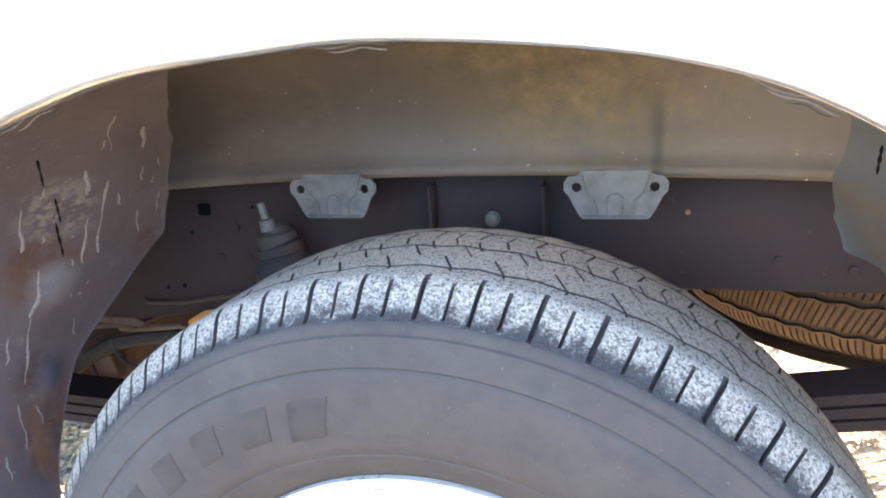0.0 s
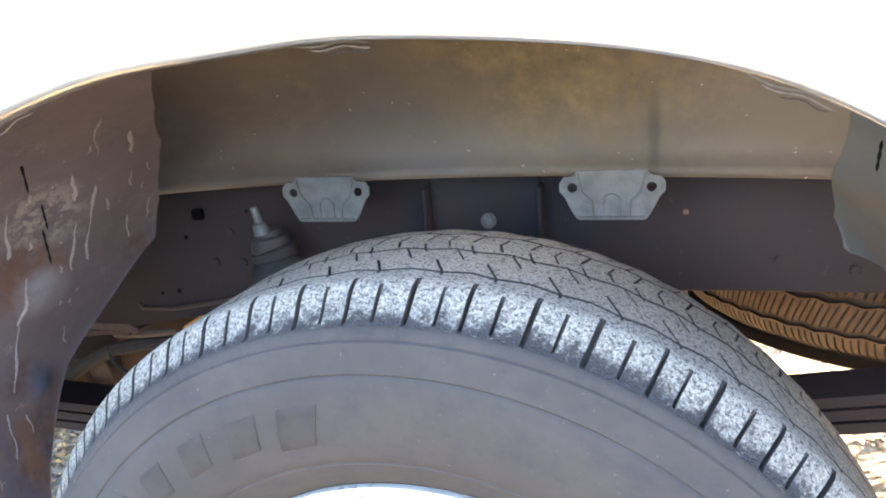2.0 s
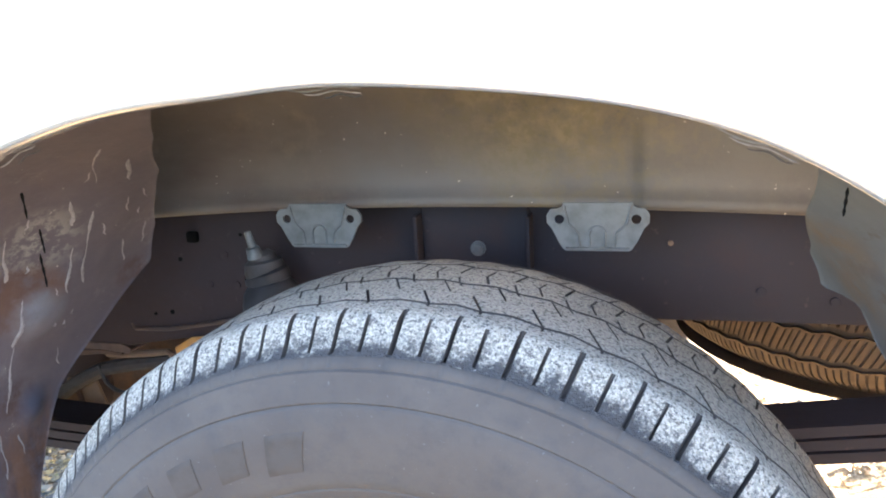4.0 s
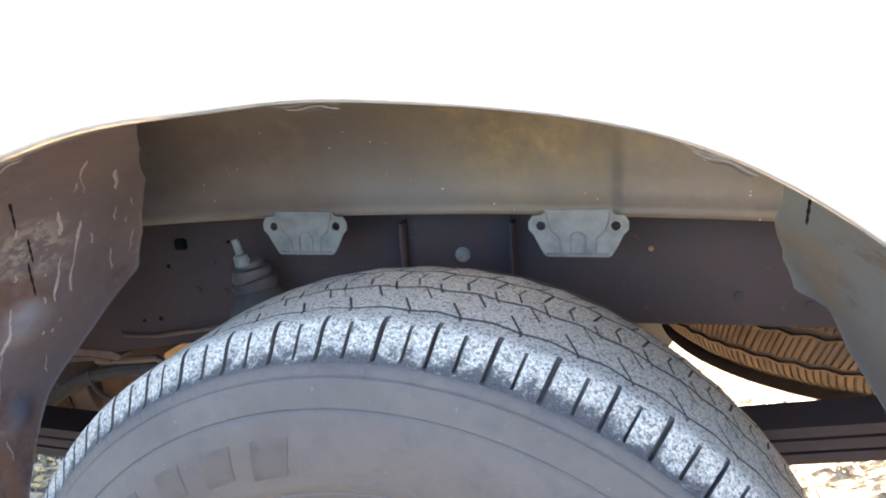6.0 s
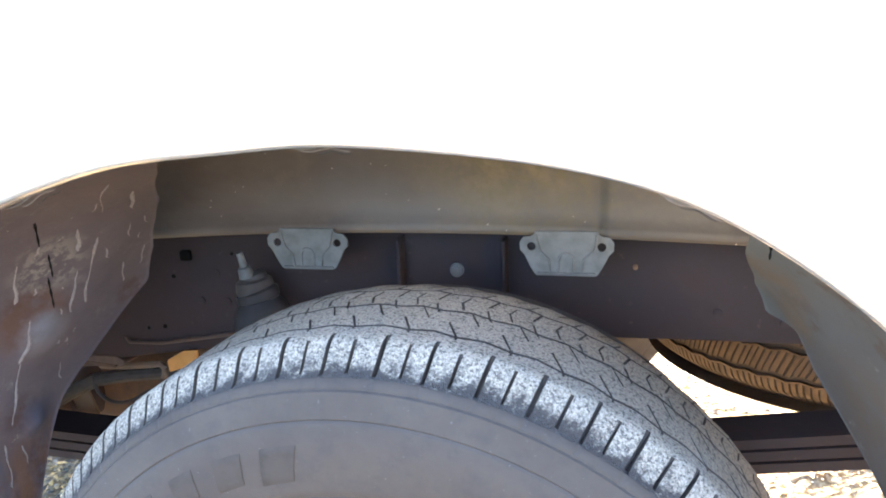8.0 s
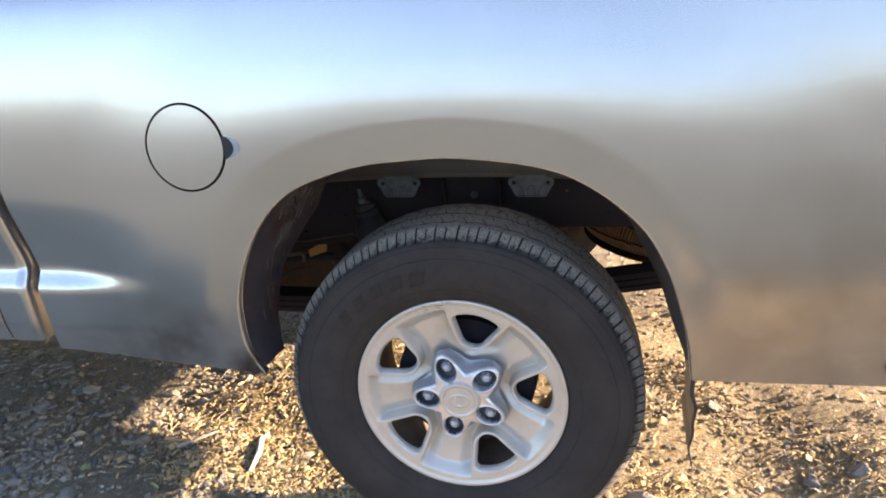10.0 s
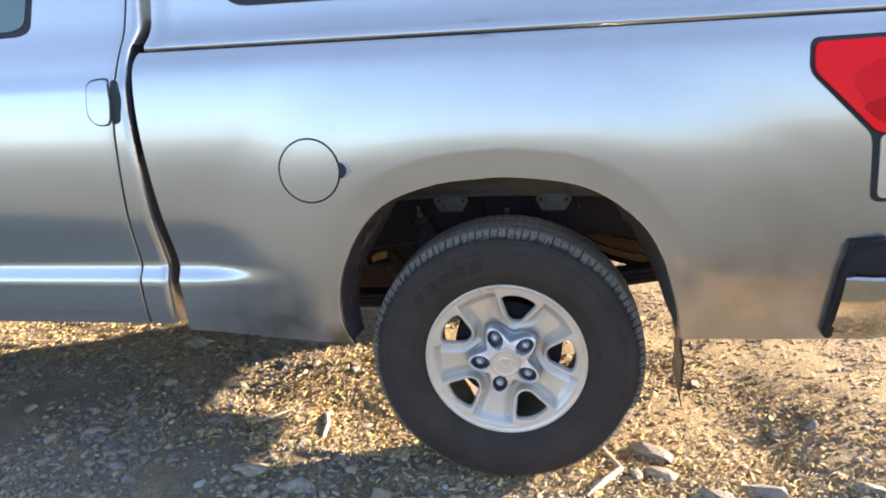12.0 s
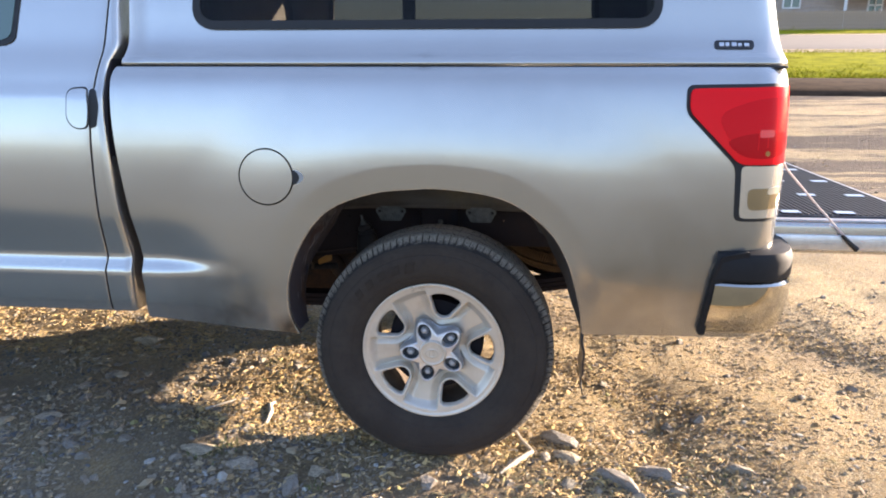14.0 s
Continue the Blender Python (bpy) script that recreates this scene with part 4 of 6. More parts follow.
part("fuel_tank", box_bm(-2.1, -0.72, 0.5, 1.0, 0.4, 0.64, 0.05, 3), CHASSIS, truck)
part("heat_shield", box_bm(-0.8, -0.36, 0.52, 0.545, 0.385, 0.67, 0.006), RUST, truck, "rusty brown heat shield")
def flat_part(name, outline, y0, y1, material, label, corner=0.004):
    return part(name, prism_bm(rounded(outline, corner, 3), y0, y1, 0.0012, 1), material, truck, label)


WARM_RUST = plain("warm_brown_rust", (0.075, 0.046, 0.033), 0.8, 0.0, (0.45, 45.0))
flat_part("hanger_plate", [(-0.78, 0.592), (-0.642, 0.588), (-0.591, 0.588), (-0.574, 0.579), (-0.582, 0.571), (-0.633, 0.576), (-0.78, 0.577)], 0.40, 0.44, WARM_RUST, "rusty spring hanger plate")
flat_part("hanger_plate", [(-0.78, 0.565), (-0.637, 0.574), (-0.6, 0.571), (-0.6, 0.565), (-0.64, 0.566), (-0.78, 0.55)], 0.405, 0.445, RUST, "rusty spring hanger plate")
flat_part("rusty_block", [(-0.612, 0.618), (-0.569, 0.632), (-0.561, 0.618), (-0.57, 0.592), (-0.591, 0.588), (-0.613, 0.597)], 0.412, 0.45, RUST, "rusty brown bracket block")
part("cable_bracket", tube_bm([(-0.65, 0.43, 0.556), (-0.6, 0.428, 0.559), (-0.552, 0.426, 0.565), (-0.528, 0.424, 0.569), (-0.519, 0.424, 0.562), (-0.523, 0.424, 0.545)], [0.0055, 0.006, 0.006, 0.0055, 0.006, 0.006], 8), RUST_TAN, truck, "tan bent cable bracket")
part("brake_hose", tube_bm([(-0.82, 0.45, 0.44), (-0.748, 0.45, 0.487), (-0.683, 0.45, 0.519), (-0.613, 0.45, 0.534), (-0.514, 0.45, 0.546), (-0.43, 0.45, 0.55)], 0.0125, 10), DUSTY_COLLAR, truck, "dusty brown brake hose")
part("cable_loop", tube_bm(spline([(-0.682, 0.44, 0.53), (-0.672, 0.44, 0.5), (-0.646, 0.44, 0.484), (-0.606, 0.44, 0.49), (-0.57, 0.44, 0.51), (-0.53, 0.44, 0.52)], 20), 0.0035, 6), SEAL, truck, "thin black cable loop")
flat_part("heat_shield_tab", [(-0.775, 0.492), (-0.728, 0.492), (-0.713, 0.494), (-0.694, 0.436), (-0.79, 0.425)], 0.46, 0.465, RUST_TAN, "tan rusty shield tab")
part("shield_rib", tube_bm([(-0.757, 0.457, 0.49), (-0.748, 0.456, 0.462), (-0.74, 0.456, 0.432)], 0.004, 6), WARM_RUST, truck)
part("brake_pipe", tube_bm([(-0.62, 0.43, 0.655), (-0.56, 0.4, 0.615), (-0.5, 0.399, 0.617), (-0.36, 0.399, 0.64), (-0.2, 0.399, 0.652)], 0.0035, 8), RUST, truck, "thin rusty brake pipe")
for hx, hz, hr in ((-0.465, 0.727, 0.0032), (-0.522, 0.64, 0.0025), (-0.492, 0.644, 0.0035), (-0.36, 0.765, 0.0025)):
    part("rail_hole", tube_bm([(hx, 0.4035, hz), (hx, 0.4012, hz)], hr, 12), GAP, truck)
part("reflector_tag", prism_bm(rounded([(-0.488, 0.57), (-0.436, 0.588), (-0.434, 0.61), (-0.458, 0.608), (-0.49, 0.59)], 0.003), 0.392, 0.397, 0.001), YELLOW, truck, "small orange-yellow tag")
part("shock_absorber", tube_bm([(-0.55, 0.5, 0.74), (-0.5, 0.5, 0.64), (-0.5, 0.5, 0.63), (-0.33, 0.5, 0.36)], [0.02, 0.02, 0.032, 0.032], 16), RUST, truck, "rusty shock absorber")
part("bed_floor", box_bm(-0.97, 1.05, 0.312, 1.45, 0.838, 0.86, 0.004), CHASSIS, truck, "dark underside of the bed")
part("inner_bed_wall", box_bm(-0.97, 1.02, 0.312, 0.322, 0.862, 1.3, 0.002, 1), CHASSIS, truck)
part("bed_front_wall", box_bm(-0.98, -0.955, 0.06, 1.7, 0.55, 1.29, 0.004), CHASSIS, truck)
flap_bm = bmesh.new()
rows = []
for k, z in enumerate(np.linspace(0.53, 0.292, 28)):
    f = k / 27
    lean = 0.484 + 0.012 * f + 0.0035 * math.sin(34 * z) + 0.002 * math.sin(90 * z)
    thick = 0.006 * (1 - f) ** 1.2 + 0.0035
    rows.append([flap_bm.verts.new((lean + dx, y + 0.006 * math.sin(23 * z), z)) for y, dx in ((-0.062, 0), (0.13, 0.008), (0.13, 0.008 + thick), (-0.062, thick))])
for r0, r1 in zip(rows, rows[1:]):
    for j in range(4):
        flap_bm.faces.new((r0[j], r0[(j + 1) % 4], r1[(j + 1) % 4], r1[j]))
flap_bm.faces.new(rows[0])
flap_bm.faces.new(rows[-1])
part("mud_flap", flap_bm, BLACK, truck, "thin black rubber mud flap")

# raised bars in place of the maker's name on the sidewall
for a, w, r0, r1 in ((-13.5, 0.032, 0.286, 0.327), (-22.6, 0.028, 0.292, 0.327), (-31.8, 0.026, 0.296, 0.328), (-41.0, 0.026, 0.296, 0.328), (-50.0, 0.024, 0.296, 0.328)):
    bm = bmesh.new()
    grid = []
    for i, r in enumerate(np.linspace(r0, r1, 9)):
        y = float(np.interp(r, [p[1] for p in SIDE_PROFILE], [p[0] for p in SIDE_PROFILE]))
        lift = 0.0009 if 0 < i < 8 else -0.001
        ts = np.r_[-w / 2 - 0.001, np.linspace(-w / 2, w / 2, 6), w / 2 + 0.001] / 0.31 + radians(a + 28 * (r - 0.307) / 0.04 * 0.1)
        grid.append([bm.verts.new((r * math.sin(t), y - (lift if 0 < k < 7 else -0.001), r * math.cos(t))) for k, t in enumerate(ts)])
    for g0, g1 in zip(grid, grid[1:]):
        for k in range(7):
            bm.faces.new((g0[k], g0[k + 1], g1[k + 1], g1[k]))
    part("sidewall_bar", bm, BAR_RUBBER, rear_wheel)

# ---- the body's fittings ----
door = part("fuel_door", conform(panel_bm(disc(-0.494, 0.995, 0.083, 56), -0.0015, 0.004, 10), 0.0), PAINT, truck, "round silver fuel door")
part("fuel_door_gap", conform(ring_bm(-0.494, 0.995, 0.0828, 0.0875, -0.0012, 0.003, 72), 0.0), GAP, door, "dark ring gap")
notch = rounded([(-0.413, 1.018), (-0.396, 1.017), (-0.38, 1.007), (-0.375, 0.995), (-0.381, 0.984), (-0.396, 0.975), (-0.409, 0.974)], 0.01)
part("finger_notch", conform(panel_bm(notch, -0.0012, 0.004, 4), 0.0), CAP_SKIRT, door, "shiny finger notch")
part("notch_shadow", conform(panel_bm(rounded([(-0.413, 1.019), (-0.397, 1.014), (-0.388, 1.0), (-0.389, 0.988), (-0.398, 0.977), (-0.409, 0.972)], 0.008), -0.0018, 0.004, 3), 0.0), SEAL, door)


def lens(name, outline, lift, depth, material, parent, label, cuts=14):
    bm = conform(panel_bm(outline, -lift, depth, cuts))
    return part(name, bm, material, parent, label)


RED_SHAPE = rounded([(0.752, 1.262), (1.115, 1.27), (1.115, 1.052), (0.897, 1.052), (0.822, 1.128), (0.752, 1.198)], 0.02)
REV_SHAPE = rounded([(0.903, 1.048), (1.1, 1.048), (1.085, 0.897), (0.91, 0.897)], 0.015)
tail = add("tail_light", None, truck, "red tail light over a clear reversing lamp")
lens("housing", rounded([(0.742, 1.272), (1.116, 1.279), (1.116, 1.04), (1.1, 0.886), (0.898, 0.886), (0.888, 1.046), (0.815, 1.12), (0.742, 1.195)], 0.022), 0.0015, 0.006, SEAL, tail, "black gap round the lamp")
lens("red_lens", RED_SHAPE, 0.011, 0.004, RED_LENS, tail, "glossy red lens")
lens("inner_reflector", rounded([(0.82, 1.19), (0.93, 1.235), (1.05, 1.24), (1.05, 1.15), (0.96, 1.09), (0.88, 1.1)], 0.05), 0.0122, 0.0, DEEP_RED, tail, "darker red inner reflector", 8)
lens("bulb_glint", disc(0.972, 1.084, 0.0075, 14), 0.0133, 0.0, YELLOW, tail, "small amber glint", 2)
lens("lower_bowl", rounded([(0.85, 1.118), (0.92, 1.14), (1.05, 1.142), (1.05, 1.085), (0.97, 1.068), (0.9, 1.074)], 0.03), 0.0126, 0.0, plain("dark_red_bowl", (0.52, 0.004, 0.008), 0.14, 0.0, None, Specular_IOR_Level=0.1), tail, "dark red lower bowl", 8)
lens("facet", rounded([(0.945, 1.128), (0.99, 1.13), (0.99, 1.15), (0.945, 1.15)], 0.006), 0.0129, 0.0, plain("pale_red_facet", (0.88, 0.05, 0.045), 0.14, 0.0, None), tail, "paler red facet", 3)
lens("reversing_lens", REV_SHAPE, 0.009, 0.004, CLEAR_LENS, tail, "clear silvery lens")
# golden reflection in the clear lens, drawn as a coloured patch
lens("reflection_patch", rounded([(0.925, 0.985), (1.05, 0.985), (1.045, 0.925), (0.93, 0.92)], 0.02), 0.0102, 0.0, plain("golden_reflection", (0.42, 0.36, 0.25), 0.12, 0.9, None), tail, "golden reflection drawn on the clear lens", 6)
lens("bulb", rounded([(0.985, 0.985), (1.04, 0.988), (1.04, 0.968), (0.985, 0.966)], 0.009), 0.0108, 0.0, plain("dark_bulb", (0.4, 0.38, 0.3), 0.3, 0.3, None), tail, "", 3)


def bumper_sweep(section, name, material, label):
    plan = spline([(0.862, -0.118), (0.93, -0.128), (1.0, -0.122), (1.06, -0.095), (1.1, -0.04), (1.12, 0.05), (1.135, 0.3), (1.14, 0.88), (1.135, 1.46), (1.12, 1.71), (1.1, 1.8), (1.06, 1.855), (1.0, 1.882), (0.862, 1.878)], 70)
    bm = bmesh.new()
    rings = []
    for i, (x, y) in enumerate(plan):
        d = plan[min(i + 1, 69)] - plan[max(i - 1, 0)]
        d /= np.linalg.norm(d)
        nx, ny = d[1], -d[0]
        rings.append([bm.verts.new((x + nx * o + slant * (i in (0, 69)) * 1.0, y + ny * o, z + 0.3 * max(0.7 - z, 0) * float(smooth01((y - 0.15) / 0.3) * smooth01((1.61 - y) / 0.3)))) for o, z, slant in section])
    m = len(section)
    for r0, r1 in zip(rings, rings[1:]):
        for j in range(m):
            bm.faces.new((r0[j], r0[(j + 1) % m], r1[(j + 1) % m], r1[j]))
    bm.faces.new(rings[0])
    bm.faces.new(rings[-1])
    return part(name, bm, material, bumper, label)


bumper = add("rear_bumper", None, truck, "chrome rear bumper with a black top pad")
bumper_sweep([(-0.06, 0.702, 0.0), (-0.004, 0.702, 0.0), (0.004, 0.694, 0.0), (0.003, 0.64, -0.006), (-0.004, 0.585, -0.014), (-0.018, 0.548, -0.02), (-0.03, 0.538, -0.02), (-0.06, 0.54, -0.02)], "bumper_face", CHROME, "chrome bumper face")
bumper_sweep([(-0.08, 0.798, 0.0), (-0.03, 0.8, 0.0), (-0.006, 0.79, 0.0), (0.004, 0.765, -0.004), (0.002, 0.712, -0.004), (-0.006, 0.7035, -0.004), (-0.08, 0.704, 0.0)], "top_pad", PAD, "black plastic top pad")
end_trim = conform(panel_bm(rounded([(0.83, 0.528), (0.852, 0.72), (0.872, 0.783), (0.95, 0.8), (0.95, 0.77), (0.886, 0.716), (0.866, 0.66), (0.849, 0.528)], 0.008), -0.026, 0.01, 6))
part("end_trim", end_trim, PAD, bumper, "black edge trim")


def tailgate():
    gate = add("tailgate", None, truck, "lowered silver tailgate with a black ribbed liner")
    part("gate_shell", box_bm(1.075, 1.62, 0.12, 1.64, 0.735, 0.838, 0.014, 3), PAINT, gate, "silver tailgate shell")
    part("liner_edge", box_bm(1.078, 1.61, 0.13, 1.63, 0.838, 0.846, 0.003, 1), plain("pale_liner_edge", (0.42, 0.43, 0.45), 0.4), gate, "pale edge strip")
    part("liner", box_bm(1.085, 1.585, 0.165, 1.6, 0.846, 0.852, 0.002, 1), LINER, gate, "black liner panel")
    for k in range(26):
        x = 1.1 + 0.0185 * k
        rib = box_bm(x, x + 0.009, 0.175, 1.59, 0.852, 0.856, 0.0015, 1)
        part("liner_rib", rib, LINER, gate)
    for x in (1.17, 1.34, 1.51):
        for y in (0.2, 0.52, 0.84, 1.16, 1.48):
            part("slot_insert", prism_bm([(x - 0.03, 0.8565), (x + 0.03, 0.8565), (x + 0.03, 0.8585), (x - 0.03, 0.8585)], y - 0.018, y + 0.018, 0.0008, 1), SILVER, gate)
    part("side_latch", tube_bm([(1.5, 0.121, 0.79), (1.5, 0.112, 0.79)], 0.012, 12), SEAL, gate, "black side latch")
    part("side_rail", box_bm(1.1, 1.6, 0.112, 0.121, 0.75, 0.8, 0.004, 2), SILVER, gate, "silver side plate")
    part("support_cable", tube_bm([(1.03, 0.13, 1.16), (1.11, 0.118, 1.01), (1.22, 0.11, 0.89), (1.335, 0.104, 0.772)], 0.0035, 8), plain("pale_cable", (0.6, 0.5, 0.48), 0.5), gate, "pale support cable")
    part("cable_end", tube_bm([(1.3, 0.104, 0.803), (1.335, 0.103, 0.77), (1.35, 0.103, 0.757)], [0.005, 0.0075, 0.009], 10), SEAL, gate, "dark cable end")


tailgate()


def shell(name, section, xs, material, parent, label, lean=None):
    """A section of (y, z) carried along x and closed at both ends."""
    verts = []
    n = len(section)
    for x in xs:
        for y, z in section:
            verts.append((x + (lean(z) if lean and x == xs[-1] else 0), y, z))
    faces = grid_faces(len(xs), n)
    bm = bmesh.new()
    vs = [bm.verts.new(v) for v in verts]
    for f in faces:
        bm.faces.new([vs[i] for i in f])
    bm.faces.new(vs[:n])
    bm.faces.new(vs[-n:])
    return part(name, bm, material, parent, label)


def mirrored(section):
    return section + [(FAR_Y - y, z) for y, z in section[::-1]]


CANOPY_SIDE = [tuple(p) for p in spline([(0.0, 1.3235), (-0.024, 1.3245), (-0.0245, 1.328), (-0.018, 1.339), (0.0, 1.353), (0.018, 1.368), (0.036, 1.392), (0.05, 1.44), (0.066, 1.52), (0.1, 1.66), (0.145, 1.8), (0.2, 1.87), (0.3, 1.9), (0.5, 1.915)], 48)]
canopy = add("canopy", None, truck, "silver canopy with a long tinted side window")
CANOPY_X = [(-0.968, 0.0), (-0.9, 0.0), (-0.742, 0.0), (0.0, 0.0), (0.655, 0.0), (0.93, 0.0), (0.96, 0.003), (0.99, 0.012), (1.012, 0.028), (1.026, 0.05), (1.032, 0.085), (1.033, 0.2)]
full = mirrored(CANOPY_SIDE)


def canopy_sheet(name, shrink, material, label):
    """The canopy's skin or lining, open behind both long side windows."""
    verts = []
    n = len(full)
    for x, inset in CANOPY_X:
        for y, z in full:
            lean = (0.02 - 0.16 * (z - 1.32)) * smooth01((x - 0.5) / 0.4)
            side = 1 if y < FAR_Y / 2 else -1
            low = float(smooth01((z - 1.335) / 0.03))
            verts.append((x * (1 - 0.02 * (shrink > 0)) + float(lean), y + side * (inset * (1 - 0.8 * float(smooth01((z - 1.85) / 0.05))) + shrink * low), z - shrink * (z > 1.84)))
    faces = []
    for f in grid_faces(len(CANOPY_X), n):
        col, row = f[0] // n, f[0] % n
        z0, z1 = full[row][1], full[(row + 1) % n][1]
        if not (2 <= col <= 3 and min(z0, z1) > 1.45 and max(z0, z1) < 1.705):
            faces.append(f)
    faces += [tuple(range(n)), tuple(range(len(verts) - n, len(verts)))]
    add(name, mesh_from(name, verts, faces, material), canopy, label)


canopy_sheet("canopy_shell", 0.0, PAINT, "silver canopy shell")
canopy_sheet("canopy_lining", 0.012, plain("grey_lining", (0.16, 0.155, 0.145), 0.9, 0.0, (0.6, 12.0)), "grey lining inside the canopy")
part("canopy_hatch", box_bm(1.0, 1.02, 0.26, 1.5, 1.33, 1.86, 0.006), TINTED, canopy, "dark rear canopy window")
part("canopy_gasket", box_bm(-0.965, 1.03, -0.02, 1.82, 1.3165, 1.3235, 0.002, 1), SEAL, canopy, "dark gasket line")


def canopy_y(z):
    return float(np.interp(z, [p[1] for p in CANOPY_SIDE[4:]], [p[0] for p in CANOPY_SIDE[4:]]))


def on_canopy(bm):
    for v in bm.verts:
        v.co.y += canopy_y(v.co.z)
    return bm


def long_window(inset):
    return rounded([(-0.765 + inset, 1.433 + inset), (0.69 - inset, 1.433 + inset), (0.66 - inset, 1.72 - inset), (-0.735 + inset, 1.72 - inset)], 0.085 - inset, 8)


def window_ring(outer, inner, y0, y1):
    """A frame between two matching outlines of (x, z)."""
    bm = bmesh.new()
    rings = [[bm.verts.new((x, y, z)) for x, z in loop] for loop, y in ((outer, y0), (inner, y0), (inner, y1), (outer, y1))]
    n = len(outer)
    for a in range(4):
        b = (a + 1) % 4
        for k in range(n):
            bm.faces.new((rings[a][k], rings[a][(k + 1) % n], rings[b][(k + 1) % n], rings[b][k]))
    return bm


def canopy_window(far):
    window = part("side_window", on_canopy(window_ring(long_window(0.0), long_window(0.026), -0.008, 0.014)), SEAL, canopy, "black window surround")
    pane = part("pane", on_canopy(panel_bm(long_window(0.022), -0.0045, -0.0005, 8)), SMOKED, window, "smoked side pane")
    pane.visible_shadow = False
    if far:
        window.matrix_basis = Matrix.Translation((0, FAR_Y, 0)) @ Matrix.Diagonal((1, -1, 1, 1))


SMOKED = plain("smoked_glass", (0.21, 0.205, 0.19), 0.02, 0.0, None, Transmission_Weight=1.0, IOR=1.02, Coat_Weight=0.25, Coat_Roughness=0.03)
canopy_window(False)
canopy_window(True)
for bx0, bx1 in ((-0.1, -0.06),):
    part("lining_rib", box_bm(bx0, bx1, 0.1, 0.13, 1.34, 1.84, 0.012), LINER, canopy, "dark upright inside the canopy")
part("badge", on_canopy(panel_bm(rounded([(0.832, 1.372), (0.943, 1.372), (0.943, 1.396), (0.832, 1.396)], 0.011, 6), -0.004, 0.002, 2)), BLACK, canopy, "small dark oval badge")
for k in range(5):
    part("badge_bar", on_canopy(box_bm(0.845 + 0.0175 * k, 0.859 + 0.0175 * k - 0.003 * (k % 2), -0.006, -0.003, 1.3785, 1.39 - 0.002 * (k > 2), 0.0015, 1)), SILVER, canopy)

# the cab
CAB_SIDE = [(float(side_y(-1.5, z, False)), float(z)) for z in np.linspace(0.53, 1.24, 46)] + [tuple(p) for p in spline([(-0.066, 1.26), (-0.052, 1.3), (-0.034, 1.335), (-0.016, 1.365), (0.0, 1.4), (0.03, 1.5), (0.075, 1.64), (0.14, 1.8), (0.2, 1.87), (0.3, 1.92), (0.6, 1.94)], 40)]
cab = add("cab", None, truck, "silver cab with a side door")


def door_line(z):
    return float(np.interp(z, [0.5, 0.7, 0.92, 1.1, 1.2, 1.3, 1.36, 1.5, 1.9], [-1.066, -1.06, -1.057, -1.055, -1.05, -1.036, -1.029, -1.021, -1.0]))


def cab_rear(z):
    return float(np.interp(z, [0.5, 0.66, 0.85, 1.18, 1.3, 1.335, 1.36, 1.39, 1.45, 1.9], [-0.982, -0.973, -0.986, -1.009, -1.009, -1.004, -0.992, -0.983, -0.988, -1.006]))


def cab_panel(name, left, right, label, curl_l, curl_r):
    """A piece of the cab's side between two lines, its edges turned in."""
    verts = []
    fs = np.linspace(0, 1, 40)
    for y, z in CAB_SIDE:
        a, b = left(z), right(z)
        line = [(a + curl_l * 0.1, y + curl_l * 2.0, z), (a, y + curl_l * 0.8, z), (a + curl_l * 0.1, y + curl_l * 0.25, z)]
        line += [(a + curl_l + (b - curl_r - a - curl_l) * f, y, z) for f in fs]
        line += [(b - curl_r * 0.4, y + curl_r * 0.2, z), (b - curl_r * 0.1, y + curl_r * 0.6, z), (b, y + curl_r * 1.4, z), (b - 0.002, y + curl_r * 4, z)]
        verts += line
    return add(name, mesh_from(name, verts, grid_faces(len(CAB_SIDE), 47), PAINT), cab, label)


cab_panel("rear_pillar", lambda z: door_line(z) + 0.003, cab_rear, "silver rear cab pillar", 0.003, 0.02)
cab_door = cab_panel("cab_door", lambda z: -2.05, lambda z: door_line(z) - 0.003, "silver cab door", 0.003, 0.003)
cab_panel("front_door", lambda z: -3.0, lambda z: -2.056, "silver front door", 0.003, 0.003)
inner = [(y + 0.012, z) for y, z in CAB_SIDE]
shell("cab_core", mirrored(inner), [-3.0, -2.0, -1.0], CHASSIS, cab, "dark inside of the door gaps")
roof_side = [p for p in CAB_SIDE if p[1] > 1.86]
shell("cab_roof", mirrored(roof_side), [-2.95, -2.0, -1.0], PAINT, cab, "silver cab roof")
HOOD = [(y, z) for y, z in CAB_SIDE if z < 1.22] + [(-0.04, 1.28), (0.03, 1.33), (0.3, 1.37), (0.6, 1.39)]
shell("hood", mirrored(HOOD), [-4.3, -4.25, -3.0], PAINT, cab, "silver hood and front wings")
wheel("front_wheel", truck, pose(-3.7, 0.0, WHEEL_Z), FAR_TYRE, label="front wheel")
wheel("front_wheel", truck, pose(-3.7, FAR_Y, WHEEL_Z, 0, 0, 180), FAR_TYRE, label="front wheel on the far side")


def on_cab(bm):
    for v in bm.verts:
        v.co.y += float(np.interp(v.co.z, [p[1] for p in CAB_SIDE], [p[0] for p in CAB_SIDE]))
    return bm


glass_shape = lambda k: rounded([(-1.36 - k, 1.385 + k), (-1.325 - k, 1.4 + k), (-1.3 - k, 1.7 - k), (-1.98 + k, 1.72 - k), (-2.0 + k, 1.375 + k)], 0.03, 5)
pane_seal = part("door_window", on_cab(panel_bm(glass_shape(0.0), -0.004, 0.004, 6)), SEAL, cab, "door window with a black seal")
part("pane", on_cab(panel_bm(glass_shape(0.014), -0.006, -0.002, 6)), CABIN_GLASS, pane_seal, "greenish window pane")
